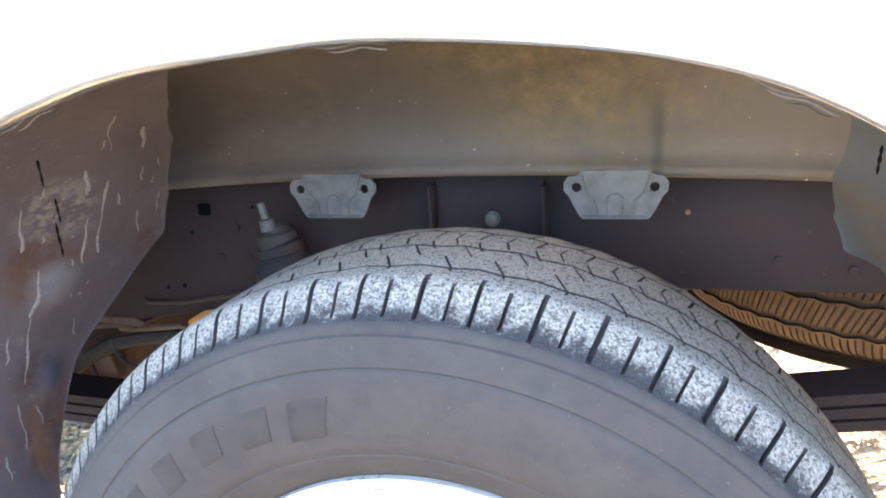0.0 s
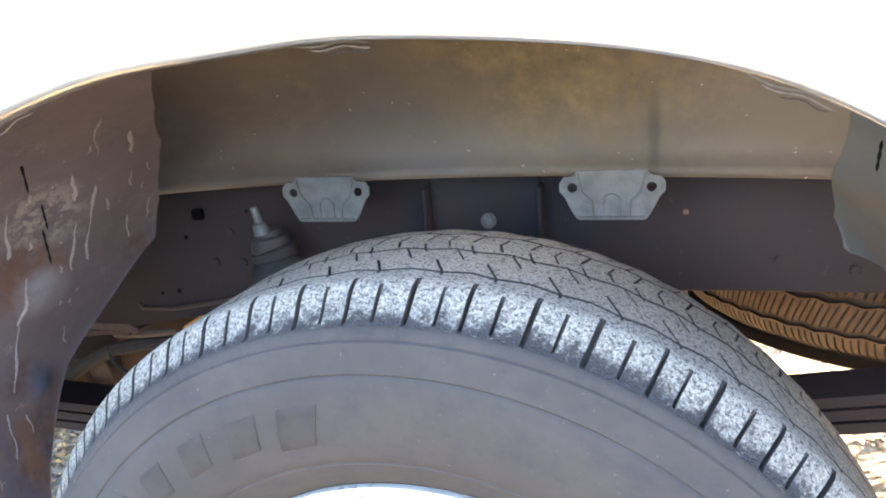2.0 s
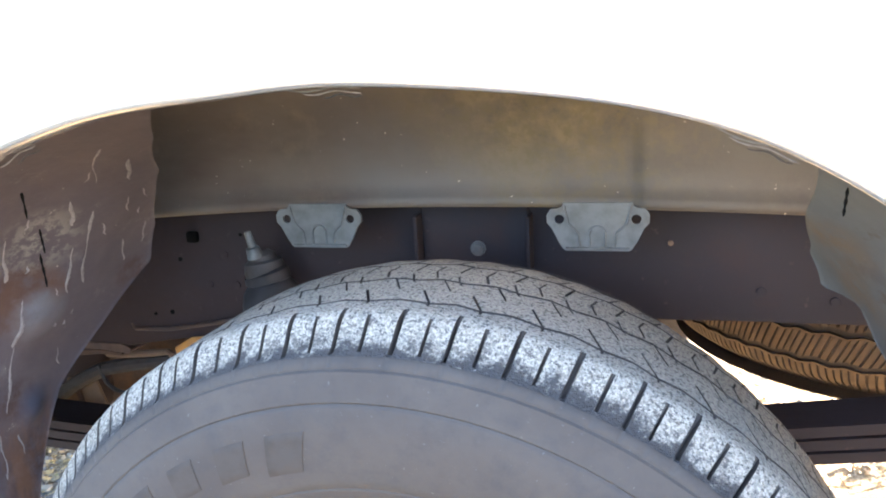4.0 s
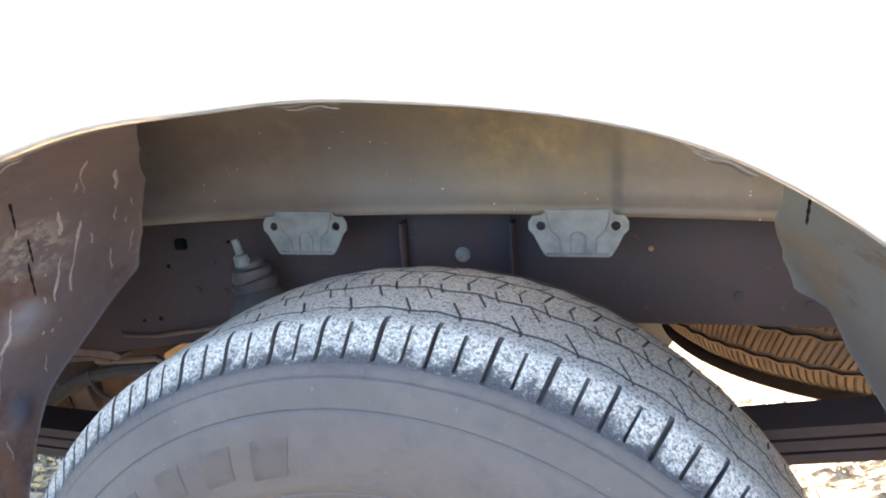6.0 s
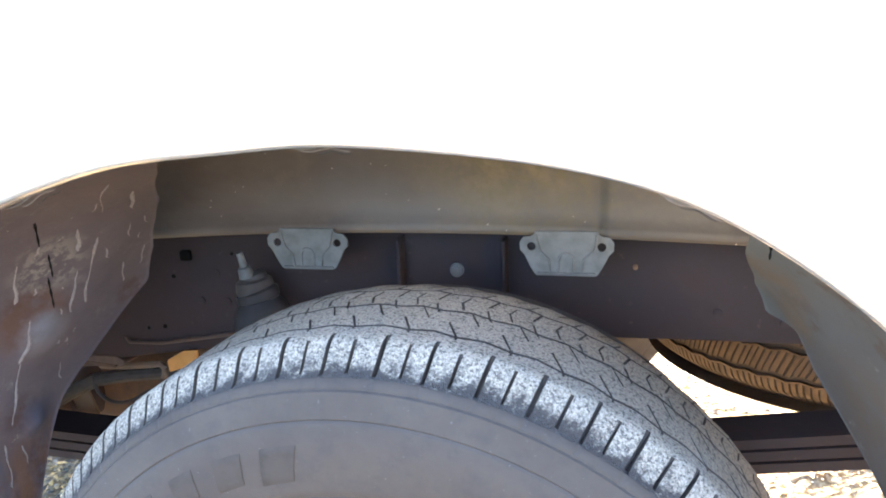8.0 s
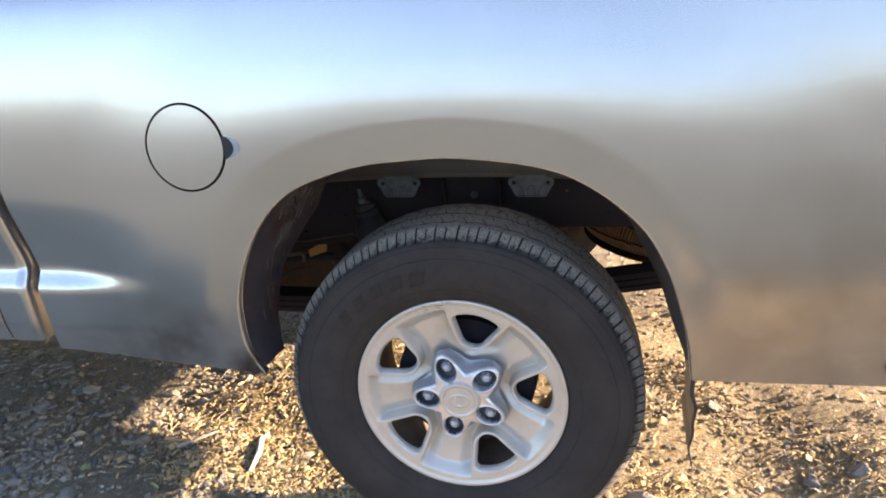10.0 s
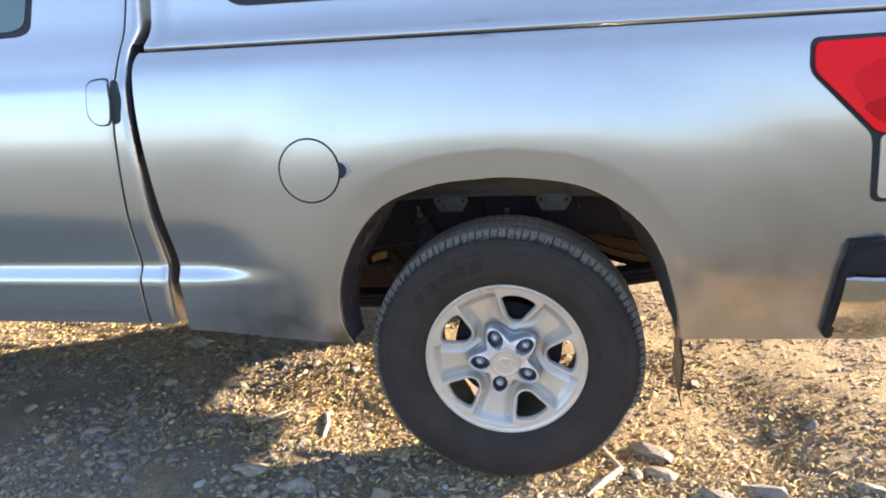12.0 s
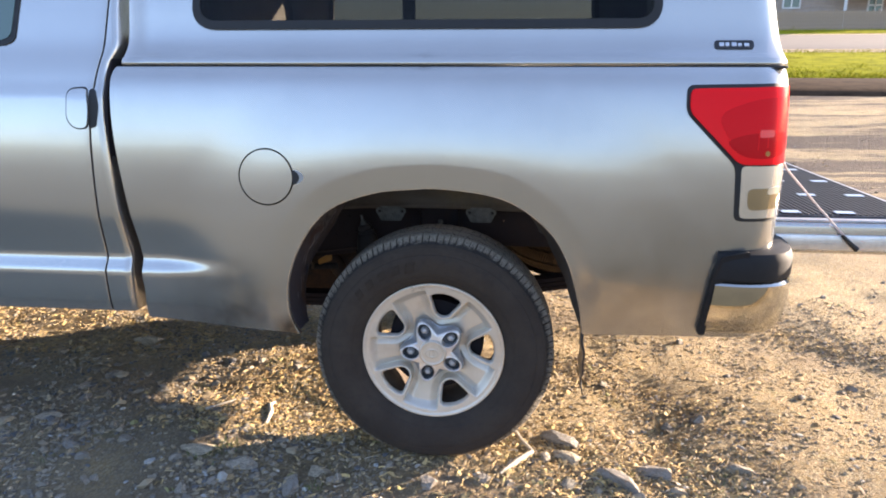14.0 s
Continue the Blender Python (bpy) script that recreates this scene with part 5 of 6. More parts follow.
cup = part("handle_recess", on_cab(panel_bm(rounded([(-1.052, 1.257), (-1.03, 1.25), (-1.022, 1.2), (-1.032, 1.14), (-1.055, 1.134)], 0.014, 5), -0.0025, 0.003, 5)), SEAL, cab_door, "dark handle recess")
part("handle_gap", on_cab(panel_bm(rounded([(-1.1255, 1.2565), (-1.058, 1.2625), (-1.0515, 1.195), (-1.058, 1.1315), (-1.104, 1.1325), (-1.13, 1.16)], 0.023, 6), -0.0022, 0.002, 6)), SEAL, cab_door, "dark gap round the handle")
part("door_handle", on_cab(panel_bm(rounded([(-1.118, 1.252), (-1.058, 1.258), (-1.052, 1.195), (-1.058, 1.136), (-1.1, 1.138), (-1.122, 1.165)], 0.02, 6), -0.011, 0.002, 6)), PAINT, cab_door, "silver door handle")
for flip in ("bed_side", "cab_door", "front_door", "rear_pillar"):
    src = bpy.data.objects[flip]
    twin = new(flip, src.data)
    twin.parent = src.parent
    twin.matrix_basis = Matrix.Translation((0, FAR_Y, 0)) @ Matrix.Diagonal((1, -1, 1, 1))
    tagged(twin, src["label"] + " on the far side")

# ---- ground ----
def ground_height(x, y):
    """Flat by the truck, a slope rising to the verge and the road behind it."""
    x, y = np.asarray(x, float), np.asarray(y, float)
    far = y + 0.12 * x
    return np.where(far > 5, 0.075 * (far - 5) * smooth01((far - 5) / 6), 0) * (far < 60) + (far >= 60) * 0.075 * 55


def near_ground(x, y):
    """The ground's own height near the truck, bumps and all, packed up a little where the wheel stands."""
    x, y = np.asarray(x, float), np.asarray(y, float)
    b = np.array([noise.fractal(Vector((i * 1.7, j * 1.7, 0.3)), 1.0, 2.0, 5) for i, j in zip(x.ravel(), y.ravel())]).reshape(x.shape)
    near = 1 - smooth01((np.hypot(x, y) - 4) / 10)
    flat = smooth01((np.hypot(x / 1.6, y - 0.12) - 0.15) / 0.3)
    return ground_height(x, y) + 0.03 * b * near * flat - 0.018 * near + 0.027 * np.exp(-(x / 0.32) ** 2 - ((y - 0.1) / 0.28) ** 2)


def ground():
    u = np.linspace(-1, 1, 321)
    xs = 0.25 + 2.6 * np.sinh(u * 5.6) / 5.6 * 2
    v = np.linspace(-1, 1, 321)
    ys = 0.3 + 2.6 * np.sinh(v * 5.6) / 5.6 * 2
    X, Y = np.meshgrid(xs, ys)
    Z = near_ground(X, Y)
    verts = np.stack([X.ravel(), Y.ravel(), Z.ravel()], 1)
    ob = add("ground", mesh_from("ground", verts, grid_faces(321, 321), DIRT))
    return tagged(ob, "sunlit gravelly dirt lot with scattered stones", "ground", kind="structure")


ground()
# unseen ground sheet, added to darken what the truck's lower side reflects
xs, ys = 260 * np.linspace(-1, 1, 81) ** 3, -250 * np.linspace(0, 1, 40) ** 3
sheet_verts = [(x, y - 1.2 + 0.6 * float(smooth01((0.4 - x) / 1.6)), 0.03 + 0.02 * math.sin(x * 0.7 + y)) for y in ys for x in xs]
REFLECTED_GROUND = plain("unseen_brown_sheet", (0.105, 0.1, 0.064), 0.95, 0.0, (0.6, 0.8))
tagged(add("field", mesh_from("field", sheet_verts, grid_faces(40, 81), REFLECTED_GROUND)), "unseen olive-brown sheet added to darken the paint's lower reflections", "field", kind="structure")


def unseen_hills():
    """An unseen low rise, added to cut the bright horizon reflected in the paint."""
    xs, rows = np.linspace(-420, 420, 240), [(-118, 0.0), (-124, 0.25), (-132, 0.6), (-142, 0.9), (-150, 1.0), (-175, 0.0)]
    verts = []
    for y, f in rows:
        for x in xs:
            h = 7.0 + 3.5 * noise.noise(Vector((x * 0.012, 2.0, 0))) + 1.6 * noise.noise(Vector((x * 0.07, 5.0, y * 0.05)))
            verts.append((x, y, f * h))
    hill = plain("unseen_hill_tan", (0.21, 0.205, 0.115), 0.95, 0.0, (0.45, 0.25))
    tagged(add("backdrop", mesh_from("backdrop", verts, grid_faces(len(rows), 240), hill)), "unseen low hills added to dim the horizon reflected in the paint", "hills", kind="structure")


unseen_hills()


def pebble_material():
    m = Mat("mixed_gravel", (0.38, 0.3, 0.2), 0.9, 0.0, Specular_IOR_Level=0.2)
    geo = m.t.nodes.new("ShaderNodeNewGeometry").outputs["Random Per Island"]
    m.tint(m.ramp(geo, 0.15, 0.35), (0.26, 0.215, 0.155), 1.0)
    m.tint(m.ramp(geo, 0.45, 0.5), (0.42, 0.32, 0.19), 1.0)
    m.tint(m.ramp(geo, 0.7, 0.72), (0.19, 0.175, 0.155), 1.0)
    m.tint(m.ramp(geo, 0.85, 0.87), (0.37, 0.27, 0.15), 1.0)
    m.tint(m.ramp(geo, 0.97, 0.975), (0.5, 0.46, 0.38), 1.0)
    m.bump(m.noise(150, 4), 0.002, 0.7)
    return m.m


def straw_material():
    m = Mat("dry_straw_and_chips", (0.56, 0.4, 0.17), 0.85)
    geo = m.t.nodes.new("ShaderNodeNewGeometry").outputs["Random Per Island"]
    m.tint(m.ramp(geo, 0.1, 0.5), (0.34, 0.23, 0.11), 1.0)
    m.tint(m.ramp(geo, 0.5, 0.52), (0.52, 0.4, 0.21), 1.0)
    m.tint(m.ramp(geo, 0.64, 0.66), (0.2, 0.145, 0.09), 1.0)
    m.tint(m.ramp(geo, 0.74, 0.76), (0.15, 0.11, 0.06), 1.0)
    m.tint(m.ramp(geo, 0.86, 0.87), (0.3, 0.27, 0.22), 1.0)
    m.tint(m.ramp(geo, 0.95, 0.96), (0.26, 0.24, 0.1), 1.0)
    return m.m


def stone_material():
    m = Mat("grey_field_stone", (0.38, 0.33, 0.265), 0.85)
    info = m.t.nodes.new("ShaderNodeObjectInfo").outputs["Random"]
    m.tint(m.ramp(info, 0.3, 0.6), (0.26, 0.245, 0.225), 1.0)
    m.tint(m.ramp(info, 0.65, 0.72), (0.45, 0.38, 0.27), 1.0)
    m.tint(m.ramp(m.noise(2.2, 5, 0.7), 0.42, 0.62), (0.21, 0.175, 0.125), 0.75)
    m.tint(m.ramp(m.noise(9, 6, 0.75), 0.48, 0.62), (0.15, 0.125, 0.095), 0.75)
    m.bump(m.noise(60, 6, 0.7), 0.004, 0.8)
    return m.m


PEBBLE, STRAW, STONE = pebble_material(), straw_material(), stone_material()
CHIPS = straw_material()
CHIPS.name = "dark_bark_chips"
CHIPS.node_tree.nodes["Principled BSDF"].inputs["Roughness"].default_value = 0.9
for chip_node in CHIPS.node_tree.nodes:
    if chip_node.type == "MIX":
        c = chip_node.inputs[7].default_value
        chip_node.inputs[7].default_value = (c[0] * 0.45, c[1] * 0.45, c[2] * 0.55, 1)
GRASS = plain("sunlit_green_grass", (0.3, 0.285, 0.014), 0.9, 0.0, (0.35, 1.6), Specular_IOR_Level=0.02)
WEED = plain("weedy_green", (0.11, 0.14, 0.03), 0.7, 0.0, (0.6, 30.0))
rng = np.random.default_rng(7)
ICO = bmesh.new()
bmesh.ops.create_icosphere(ICO, subdivisions=1, radius=1.0)
ICO_V = np.array([v.co[:] for v in ICO.verts])
ICO_F = [tuple(v.index for v in f.verts) for f in ICO.faces]
ICO.free()


def gravel(name, count, low, high, spread, material, label):
    """Pebbles strewn in drifts, in one mesh."""
    x = rng.uniform(*spread[0], count * 3)
    y = rng.uniform(*spread[1], count * 3)
    patch = np.array([noise.noise(Vector((a * 1.6, b * 1.6, 4.0))) + 0.5 * noise.noise(Vector((a * 5, b * 5, 1.0))) for a, b in zip(x, y)])
    keep = np.argsort(rng.uniform(0, 1, count * 3) - 0.9 * patch)[:count]
    x, y = x[keep], y[keep]
    z = near_ground(x, y)
    size = low * (high / low) ** (rng.uniform(0, 1, count) ** 2.4)
    jitter = ICO_V[None] * (1 + rng.uniform(-0.42, 0.42, (count, len(ICO_V), 1)))
    shape = np.stack([rng.uniform(0.8, 1.4, count), rng.uniform(0.7, 1.1, count), rng.uniform(0.25, 0.7, count)], 1)
    v = jitter * (shape * size[:, None])[:, None, :]
    a = rng.uniform(0, 2 * math.pi, count)
    c, d = np.cos(a)[:, None], np.sin(a)[:, None]
    vx, vy = v[..., 0] * c - v[..., 1] * d, v[..., 0] * d + v[..., 1] * c
    v = np.stack([vx + x[:, None], vy + y[:, None], v[..., 2] + (z + 0.2 * size)[:, None]], -1).reshape(-1, 3)
    faces = (np.array(ICO_F)[None] + (np.arange(count) * len(ICO_V))[:, None, None]).reshape(-1, 3).tolist()
    tagged(add(name, mesh_from(name, v, faces, material, False)), label, "gravel", kind="stuff")


gravel("gravel", 26000, 0.002, 0.011, ((-2.4, 2.6), (-0.9, 2.2)), PEBBLE, "loose tan and grey gravel over the dirt")
# grey gravel as a darker, bluer copy, so its colour deepens the truck's shade
SHADE_PEBBLE = pebble_material()
SHADE_PEBBLE.name = "grey_shade_gravel"
for grey_node in SHADE_PEBBLE.node_tree.nodes:
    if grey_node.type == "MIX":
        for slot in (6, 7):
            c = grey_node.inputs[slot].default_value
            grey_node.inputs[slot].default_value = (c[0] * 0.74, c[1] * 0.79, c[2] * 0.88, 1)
gravel("grey_gravel", 34000, 0.002, 0.012, ((-2.6, -0.05), (-1.1, 1.3)), SHADE_PEBBLE, "grey gravel chips beside the cab, coloured darker to deepen the shade")
gravel("coarse_gravel", 520, 0.009, 0.026, ((-2.4, -0.2), (-0.55, 0.9)), SHADE_PEBBLE, "coarse grey broken stones in the truck's shade")
gravel("far_gravel", 5000, 0.006, 0.022, ((-6, 9), (-1.5, 9)), PEBBLE, "scattered gravel further off on the dirt")


def straw():
    """Golden litter, thickest in front of and behind the wheel."""
    n = 22000
    k0 = 10500
    x, y = rng.uniform(-0.9, 2.2, n), rng.uniform(-0.7, 1.9, n)
    x[:k0], y[:k0] = rng.normal(-0.52, 0.21, k0), 0.08 + np.abs(rng.normal(0.3, 0.26, k0))
    x[k0:k0 + 3500], y[k0:k0 + 3500] = rng.normal(0.55, 0.35, 3500), rng.normal(0.0, 0.16, 3500)
    x[-4500:], y[-4500:] = rng.uniform(-2.9, -1.2, 4500), rng.uniform(0.75, 1.6, 4500)
    z = near_ground(x, y) + rng.uniform(0.002, 0.01, n)
    verts, faces = [], []
    for k in range(n):
        a, tilt = rng.uniform(0, 2 * math.pi), rng.normal(0, 0.35)
        big = rng.uniform() ** 4
        length, w, h = 0.0025 + 0.008 * rng.uniform() ** 2 + 0.013 * big, (0.0006 if rng.uniform() < 0.6 else 0.001) + 0.0018 * rng.uniform() ** 2 + 0.005 * big * rng.uniform(), 0.0014
        if k % 3 == 0:
            length, w = rng.uniform(0.008, 0.026), rng.uniform(0.0005, 0.0011)
        elif k % 11 == 1:
            length, w = rng.uniform(0.008, 0.018), rng.uniform(0.004, 0.009)
        ca, sa = math.cos(a), math.sin(a)
        bend = rng.normal(0, 0.12)
        base = len(verts)
        for u, dz in ((-1, 0.0), (0, 0.003), (1, 0.0)):
            for side, up in ((-1, 0), (1, 0), (0.3, 1)):
                lx, ly = u * length, side * w * (1 - 0.12 * u) + bend * length * u * u
                verts.append((x[k] + lx * ca - ly * sa, y[k] + lx * sa + ly * ca, z[k] + lx * tilt * 0.5 + dz + up * h + side * w * 0.4))
        for r in (0, 3):
            for j in range(3):
                q = (j + 1) % 3
                faces.append((base + r + j, base + r + q, base + r + 3 + q, base + r + 3 + j))
        faces += [(base, base + 2, base + 1), (base + 6, base + 7, base + 8)]
    tagged(add("dry_straw", mesh_from("dry_straw", verts, faces, STRAW, False)), "dry straw and bark chips littering the dirt", "straw", kind="stuff")


straw()


def bark_chips():
    """Drifts of dark wood chips across the sandy part."""
    n = 2300
    t = rng.uniform(0, 1, n)
    band = rng.integers(0, 3, n)
    x = 0.45 + 0.75 * t + rng.normal(0, 0.1, n) + np.where(band == 1, 0.9, 0) + np.where(band == 2, -0.1, 0)
    y = 0.85 - 0.55 * t + rng.normal(0, 0.09, n) + np.where(band == 1, 0.7, 0) + np.where(band == 2, -0.75, 0)
    z = near_ground(x, y) + rng.uniform(0.002, 0.007, n)
    verts, faces = [], []
    for k in range(n):
        a, tilt = rng.uniform(0, 6.283), rng.normal(0, 0.3)
        l, w, h = rng.uniform(0.004, 0.014), rng.uniform(0.0015, 0.005), 0.0022
        ca, sa = math.cos(a), math.sin(a)
        base = len(verts)
        for sx, sy, sz in ((-1, -1, 0), (1, -0.6, 0), (1, 0.8, 0), (-0.8, 1, 0), (-0.8, -0.7, 1), (0.7, -0.5, 1), (0.8, 0.6, 1), (-0.6, 0.7, 1)):
            verts.append((x[k] + sx * l * ca - sy * w * sa, y[k] + sx * l * sa + sy * w * ca, z[k] + sx * l * tilt + sz * h))
        faces += [tuple(base + i for i in f) for f in ((4, 5, 6, 7), (0, 1, 5, 4), (1, 2, 6, 5), (2, 3, 7, 6), (3, 0, 4, 7))]
    tagged(add("bark_chips", mesh_from("bark_chips", verts, faces, CHIPS, False)), "dark bark and wood chips strewn on the sandy dirt", "wood chips", kind="stuff")


bark_chips()


def blades(name, spots, material, label, category):
    """Clumps of grass blades, each spot (x, y, radius, count, height)."""
    verts, faces = [], []
    for cx, cy, radius, count, height in spots:
        px = cx + rng.normal(0, radius * 0.5, count)
        py = cy + rng.normal(0, radius * 0.5, count)
        pz = near_ground(px, py)
        for k in range(count):
            a, bend, h = rng.uniform(0, 2 * math.pi), rng.uniform(0.1, 0.9), height * rng.uniform(0.5, 1.2)
            w = h * 0.07
            base = len(verts)
            for f in (0.0, 0.5, 1.0):
                ox = math.cos(a) * bend * h * f * f
                oy = math.sin(a) * bend * h * f * f
                for s in ((-1, 1) if f < 1 else (0,)):
                    verts.append((px[k] + ox - s * w * math.sin(a) * (1 - 0.5 * f), py[k] + oy + s * w * math.cos(a) * (1 - 0.5 * f), pz[k] + h * f * (1 - 0.3 * bend * f)))
            faces += [(base, base + 1, base + 3, base + 2), (base + 2, base + 3, base + 4)]
    tagged(add(name, mesh_from(name, verts, faces, material, False)), label, category, kind="stuff")


weed_spots = [(-0.79, -0.05, 0.05, 60, 0.025), (-0.74, 0.0, 0.04, 50, 0.025), (-0.36, -0.22, 0.05, 50, 0.02), (0.45, -0.1, 0.05, 40, 0.02), (0.66, -0.03, 0.06, 60, 0.025),
              (1.0, -0.05, 0.08, 60, 0.02), (-0.8, 0.75, 0.05, 40, 0.02), (-0.5, 0.3, 0.06, 50, 0.02), (-0.55, 0.55, 0.05, 40, 0.02), (0.9, -0.15, 0.07, 50, 0.02)]
weed_spots += [(rng.uniform(-1.6, 1.6), rng.uniform(-0.5, 1.4), 0.06, 25, 0.018) for _ in range(24)]
blades("weeds", weed_spots, WEED, "sparse low green weeds among the gravel", "weeds")


def stone_mesh(seed):
    """A stone broken along a dozen flat faces."""
    bm = bmesh.new()
    bmesh.ops.create_icosphere(bm, subdivisions=3, radius=1.0)
    cut = random.Random(seed)
    planes = []
    for _ in range(15):
        d = Vector((cut.gauss(0, 1), cut.gauss(0, 1), cut.gauss(0, 1))).normalized()
        planes.append((d, cut.uniform(0.42, 0.8)))
    for v in bm.verts:
        for d, h in planes:
            over = v.co.dot(d) - h
            if over > 0:
                v.co = v.co - d * over
        v.co = v.co * (1 + 0.1 * noise.noise(v.co * 3 + Vector((seed * 3.1, 0, 0))) + 0.05 * noise.noise(v.co * 9 + Vector((0, seed * 2.3, 0)))) * 1.3
    me = bpy.data.meshes.new("stone")
    bm.to_mesh(me)
    bm.free()
    me.materials.append(STONE)
    return me


STONES = [stone_mesh(k) for k in range(7)]


def stone(k, x, y, size, sx=1.0, sy=0.8, sz=0.6, turn=0.0, tilt=0.0, label="grey stone half sunk in the dirt"):
    z = float(near_ground(np.array([x]), np.array([y]))[0])
    ob = add("stone", STONES[k % 7], None, label, pose(x, y, z + size * sz * 0.22, tilt, 0, turn) @ Matrix.Diagonal((size * sx, size * sy, size * sz, 1)))
    tagged(ob, category="stone", group="stones on the dirt lot")


for k, (x, y, size, sx, sy, sz, turn, tilt, label) in enumerate([
        (-0.65, -0.09, 0.042, 1.5, 0.8, 0.5, -20, 0, "bluish grey flat stone in the shade"), (-1.22, -0.11, 0.022, 1.2, 0.9, 0.7, 10, 0, "small pale grey stone in the shade"),
        (-0.83, -0.03, 0.04, 1.7, 0.8, 0.35, 5, 0, "flat tan stone at the shadow's edge"), (-0.9, -0.08, 0.022, 1.2, 0.9, 0.6, 40, 0, "small pale stone at the shadow's edge"),
        (-0.44, -0.22, 0.036, 0.8, 1.4, 0.5, 15, 0, "pale grey rounded stone in the shade"), (-0.37, -0.12, 0.034, 1.3, 0.8, 0.4, 0, 0, "grey flat stone in the shade"),
        (-0.14, -0.08, 0.02, 1.2, 0.8, 0.6, 30, 0, ""), (-0.3, -0.15, 0.022, 1.2, 0.8, 0.6, 70, 0, ""),
        (0.47, 0.16, 0.055, 1.4, 0.7, 0.5, -25, 18, "dark slab of stone tilted out of the dirt"), (0.475, 0.06, 0.04, 1.3, 0.8, 0.4, -20, 10, "pale flat stone lying in the sun"),
        (0.64, -0.06, 0.058, 1.6, 0.6, 0.5, -40, 12, "long pale stone tilted in the sun"), (0.76, 0.015, 0.05, 1.5, 0.6, 0.5, -35, 12, "long pale stone lying in the sun"),
        (0.01, -0.15, 0.03, 1.2, 0.9, 0.7, 20, 0, "grey stone by the tyre's shadow"), (0.47, -0.1, 0.03, 1.1, 0.9, 0.6, 50, 0, ""), (1.0, 0.38, 0.026, 1.2, 0.8, 0.7, 0, 0, "dark stone on the sandy dirt"),
        (1.07, 0.04, 0.035, 1.4, 0.7, 0.4, -15, 0, "pale flat stone lying in the sun"), (-1.52, 0.93, 0.05, 1.5, 0.8, 0.4, 10, 0, "flat grey stone in the truck's shade"),
        (-1.53, 0.16, 0.04, 1.4, 0.8, 0.4, 25, 0, "flat grey stone in the truck's shade"), (-1.49, 0.53, 0.03, 1.4, 0.8, 0.5, 60, 0, "grey stone in the truck's shade"),
        (0.19, -0.11, 0.024, 1.2, 0.8, 0.6, 15, 0, ""), (0.69, -0.14, 0.028, 1.2, 0.8, 0.6, 15, 0, ""), (0.56, -0.12, 0.022, 1.0, 1.2, 0.6, 15, 0, "")]):
    stone(k, x, y, size, sx, sy, sz, turn, tilt, label or "small grey stone lying on the dirt")
for k in range(40):
    stone(k, rng.uniform(-2.0, 2.4), rng.uniform(-0.6, 2.0), rng.uniform(0.012, 0.028), 1.2, 0.9, 0.6, rng.uniform(0, 360), 0, "small grey stone lying on the dirt")
for k in range(70):
    stone(k, rng.uniform(-2.0, -0.1), rng.uniform(-0.55, 0.7), rng.uniform(0.01, 0.03), 1.3, 0.9, 0.4, rng.uniform(0, 360), 0, "small grey stone lying in the truck's shade")
BARK = plain("bleached_bark", (0.5, 0.44, 0.35), 0.85, 0.0, (0.55, 60.0))


def stick(points, radii, label):
    ob = part("stick", tube_bm([(x, y, float(near_ground(np.array([x]), np.array([y]))[0]) + z) for x, y, z in points], radii, 7), BARK, None, label)
    tagged(ob, category="stick", group="sticks on the dirt")


stick([(0.285, 0.2, 0.02), (0.31, 0.14, 0.012), (0.35, 0.07, 0.012)], [0.004, 0.007, 0.006], "bleached broken stick lying in the sun")
stick([(0.35, 0.065, 0.012), (0.3, 0.0, 0.01), (0.24, -0.08, 0.008)], [0.008, 0.011, 0.005], "bleached flat piece of bark in the sun")
stick([(-0.655, 0.16, 0.01), (-0.662, 0.24, 0.02), (-0.69, 0.31, 0.016), (-0.685, 0.36, 0.01)], [0.005, 0.009, 0.008, 0.004], "curled pale strip of bark in the sun")
stick([(-0.93, 0.24, 0.01), (-0.84, 0.33, 0.012)], [0.006, 0.004], "short pale stick in the sun")
stick([(-0.12, -0.28, 0.01), (-0.14, -0.24, 0.012)], [0.008, 0.006], "white chip of bark by the shadow's edge")
stick([(0.1, 0.55, 0.01), (0.25, 0.62, 0.012)], [0.005, 0.003], "short pale stick lying on the dirt")

# ---- verge, road, fence and house beyond the lot ----
ASPHALT = plain("sun_bleached_asphalt", (0.145, 0.12, 0.1), 0.9, 0.0, (0.8, 2.0))


def strip(name, f0, f1, lift, material, label, category):
    """A sheet that follows the ground between two distances."""
    xs, fs = np.linspace(-20, 70, 60), np.linspace(f0, f1, 12)
    verts = [(x, f - 0.12 * x, float(ground_height(x, f - 0.12 * x)) + lift * math.sin(math.pi * min(max((f - f0) / (f1 - f0), 0.0), 1.0)) ** 0.5 - 0.05 * (f in (fs[0], fs[-1]))) for f in fs for x in xs]
    tagged(add(name, mesh_from(name, verts, grid_faces(12, 60), material)), label, category, kind="structure")


strip("verge_bank", 13.5, 16.8, 0.14, plain("dark_bank_soil", (0.07, 0.042, 0.024), 0.95, 0.0, (0.4, 3.0), Specular_IOR_Level=0.05), "dark soil edge of the verge", "soil")
strip("verge", 16.0, 26.0, 0.16, GRASS, "green grass verge along the road", "grass")
strip("road", 27.5, 40.0, 0.06, ASPHALT, "pale asphalt road past the lot", "road")
strip("far_verge", 40.5, 45.5, 0.06, GRASS, "narrow grass strip before the fence", "grass")


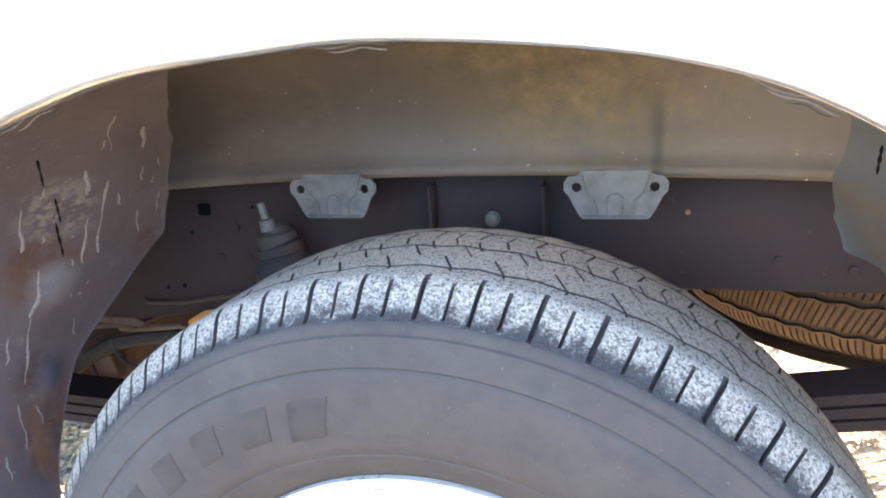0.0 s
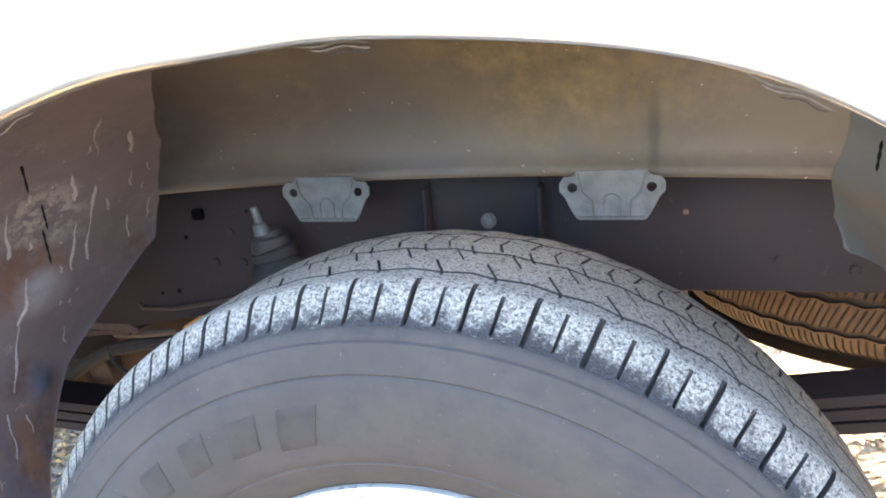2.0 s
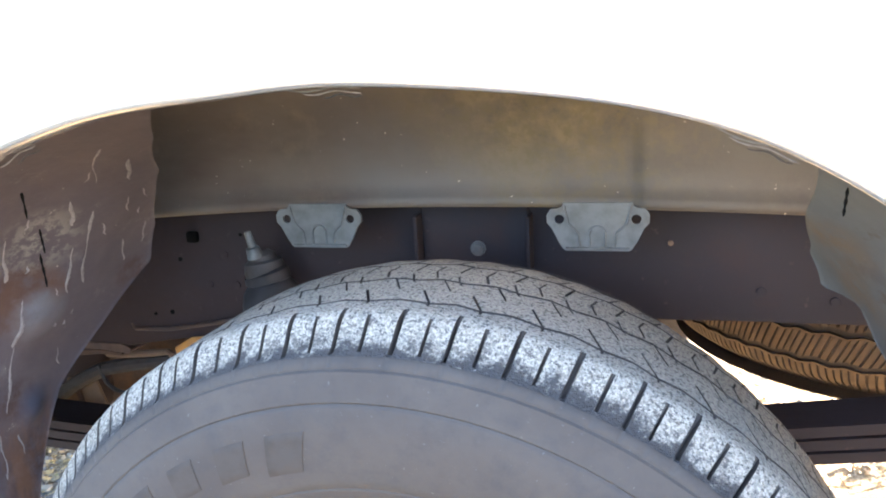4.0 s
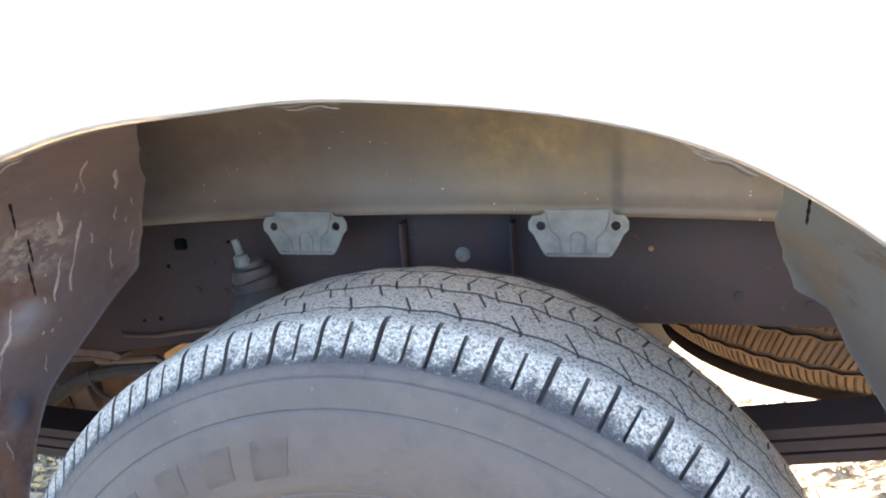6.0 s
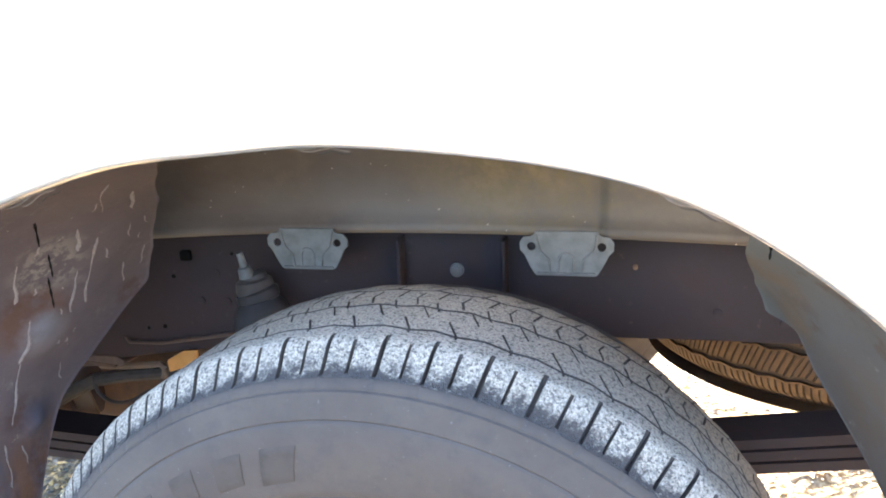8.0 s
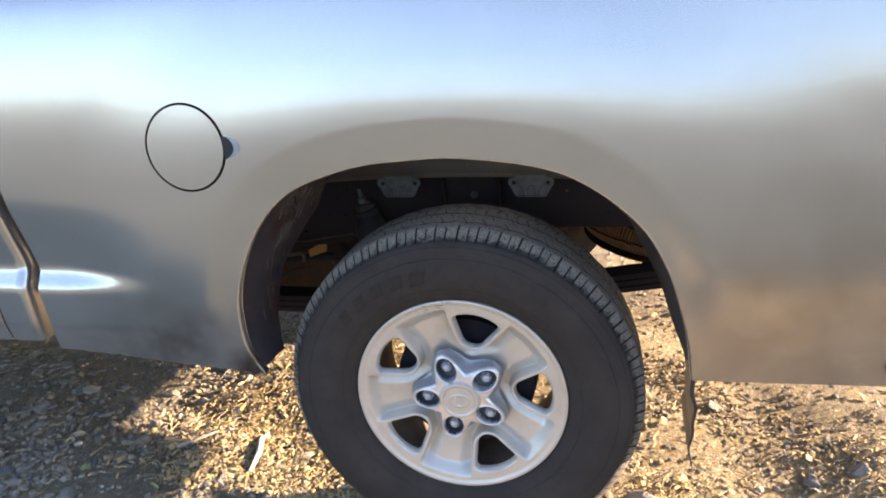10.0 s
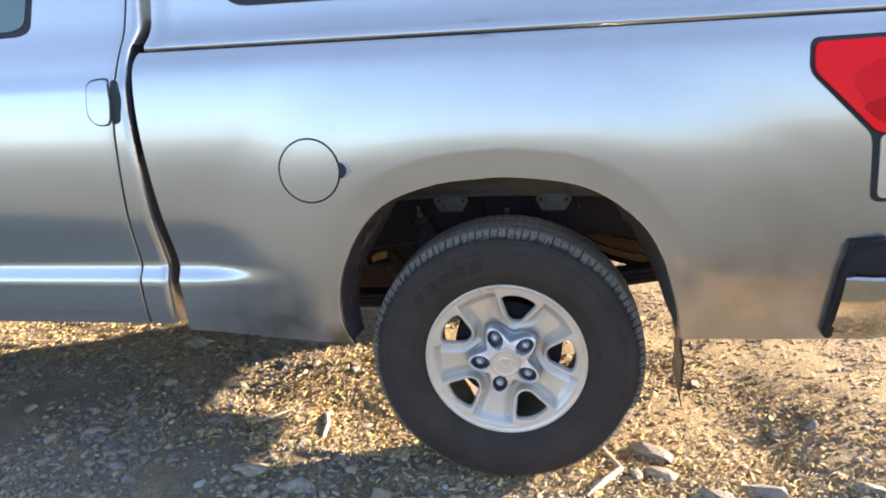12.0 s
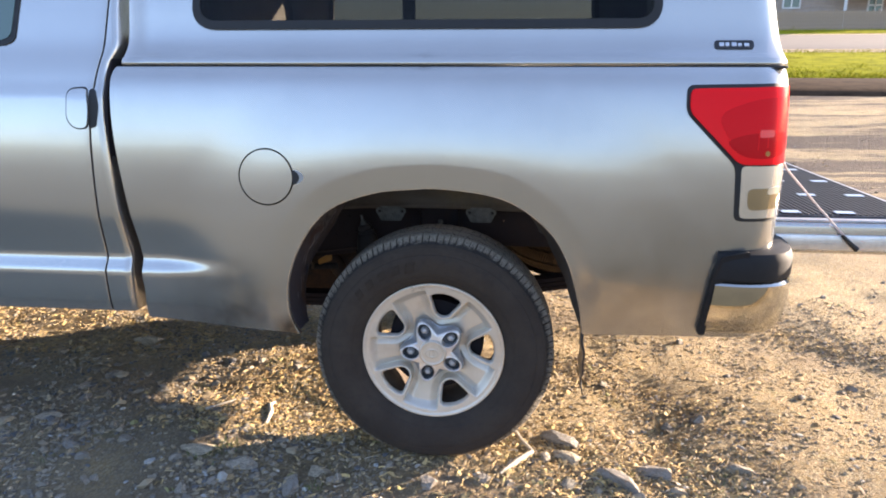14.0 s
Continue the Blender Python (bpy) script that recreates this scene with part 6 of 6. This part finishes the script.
def verge_grass():
    verts, faces = [], []
    for k in range(30000):
        f = 16.0 + 10 * rng.uniform() ** 1.5 if k < 27000 else rng.uniform(41, 45)
        x = rng.uniform(3, 24)
        y = f - 0.12 * x
        z = float(ground_height(x, y)) + 0.09
        lump = noise.noise(Vector((1.7 * x, 0.9 * y, 0.0)))
        h, a, w = rng.uniform(0.03, 0.09) + 0.22 * max(0.0, lump) * rng.uniform(), rng.uniform(0, 6.28), rng.uniform(0.005, 0.014)
        base = len(verts)
        verts += [(x - w * math.cos(a), y - w * math.sin(a), z), (x + w * math.cos(a), y + w * math.sin(a), z), (x + rng.normal(0, 0.06), y + rng.normal(0, 0.06), z + h)]
        faces.append((base, base + 1, base + 2))
    tagged(add("verge_grass", mesh_from("verge_grass", verts, faces, GRASS, False)), "sunlit green grass blades on the verge", "grass", kind="stuff")


verge_grass()
WOOD = plain("weathered_grey_wood", (0.42, 0.31, 0.22), 0.85, 0.0, (0.65, 6.0))
SIDING = plain("grey_house_siding", (0.44, 0.35, 0.28), 0.8, 0.0, (0.8, 2.0))
WHITE = plain("white_window_trim", (0.75, 0.74, 0.7), 0.6, 0.0, (0.85, 8.0))
ROOFING = plain("brown_roofing", (0.12, 0.1, 0.085), 0.85, 0.0, (0.7, 4.0))


def place(x, f, lift=0.0):
    return pose(x, f - 0.12 * x, float(ground_height(x, f - 0.12 * x)) + lift, 0, 0, math.degrees(math.atan(-0.12)))


fence = tagged(new("board_fence"), "weathered brown board fence along the far verge", "fence")
plank = part("board", box_bm(-0.07, 0.07, -0.012, 0.012, 0.0, 1.15, 0.004, 1), WOOD, fence)
post = part("post", box_bm(-0.05, 0.05, 0.02, 0.12, 0.0, 1.25, 0.006, 1), WOOD, fence)
plank.matrix_basis, post.matrix_basis = place(12, 46, -0.1), place(12, 46, -0.1)
for k in range(1, 110):
    o = plank.copy()
    scene.collection.objects.link(o)
    o.matrix_basis = place(12 + 0.148 * k, 46, -0.1 + rng.uniform(-0.03, 0.03))
for k in range(1, 8):
    o = post.copy()
    scene.collection.objects.link(o)
    o.matrix_basis = place(12 + 2.3 * k, 46, -0.1)

house = tagged(new("house"), "weathered grey house with white-framed windows behind the fence", "house")
house.matrix_basis = place(16, 50, 0.0)
part("wall", box_bm(-6, 14, 0.0, 6.0, -0.5, 3.3, 0.02, 1), SIDING, house)
for k in range(12):
    part("siding_board", box_bm(-6, 14, -0.03, 0.0, 0.2 + 0.25 * k, 0.42 + 0.25 * k, 0.01, 1), SIDING, house)
part("roof", prism_bm([(-6.6, 3.25), (14.6, 3.25), (14.6, 3.4), (4, 5.6), (-6.6, 3.4)], -0.8, 6.5, 0.02), ROOFING, house)
part("porch_roof", box_bm(4.2, 12.0, -1.8, 0.0, 2.0, 2.14, 0.02, 1), ROOFING, house)
part("porch_beam", box_bm(4.2, 12.0, -1.8, -1.68, 1.86, 2.0, 0.01, 1), WHITE, house)
for px in (4.4, 7.0, 9.6):
    part("porch_post", box_bm(px, px + 0.16, -1.78, -1.62, -0.4, 1.86, 0.01, 1), WHITE, house)
for wx, wz, ww, wh in ((1.2, 1.15, 1.1, 1.5), (6.2, 0.7, 0.9, 1.2), (10.5, 0.7, 0.9, 1.2), (-3.5, 1.15, 1.1, 1.5)):
    win = part("window", box_bm(wx, wx + ww, -0.09, -0.02, wz, wz + wh, 0.01, 1), WHITE, house, "white-framed window")
    for i in range(2):
        for j in range(2):
            part("pane", box_bm(wx + 0.1 + i * (ww - 0.1) / 2, wx + (i + 1) * (ww - 0.1) / 2, -0.1, -0.085, wz + 0.1 + j * (wh - 0.1) / 2, wz + (j + 1) * (wh - 0.1) / 2, 0.004, 1), CABIN_GLASS, win)
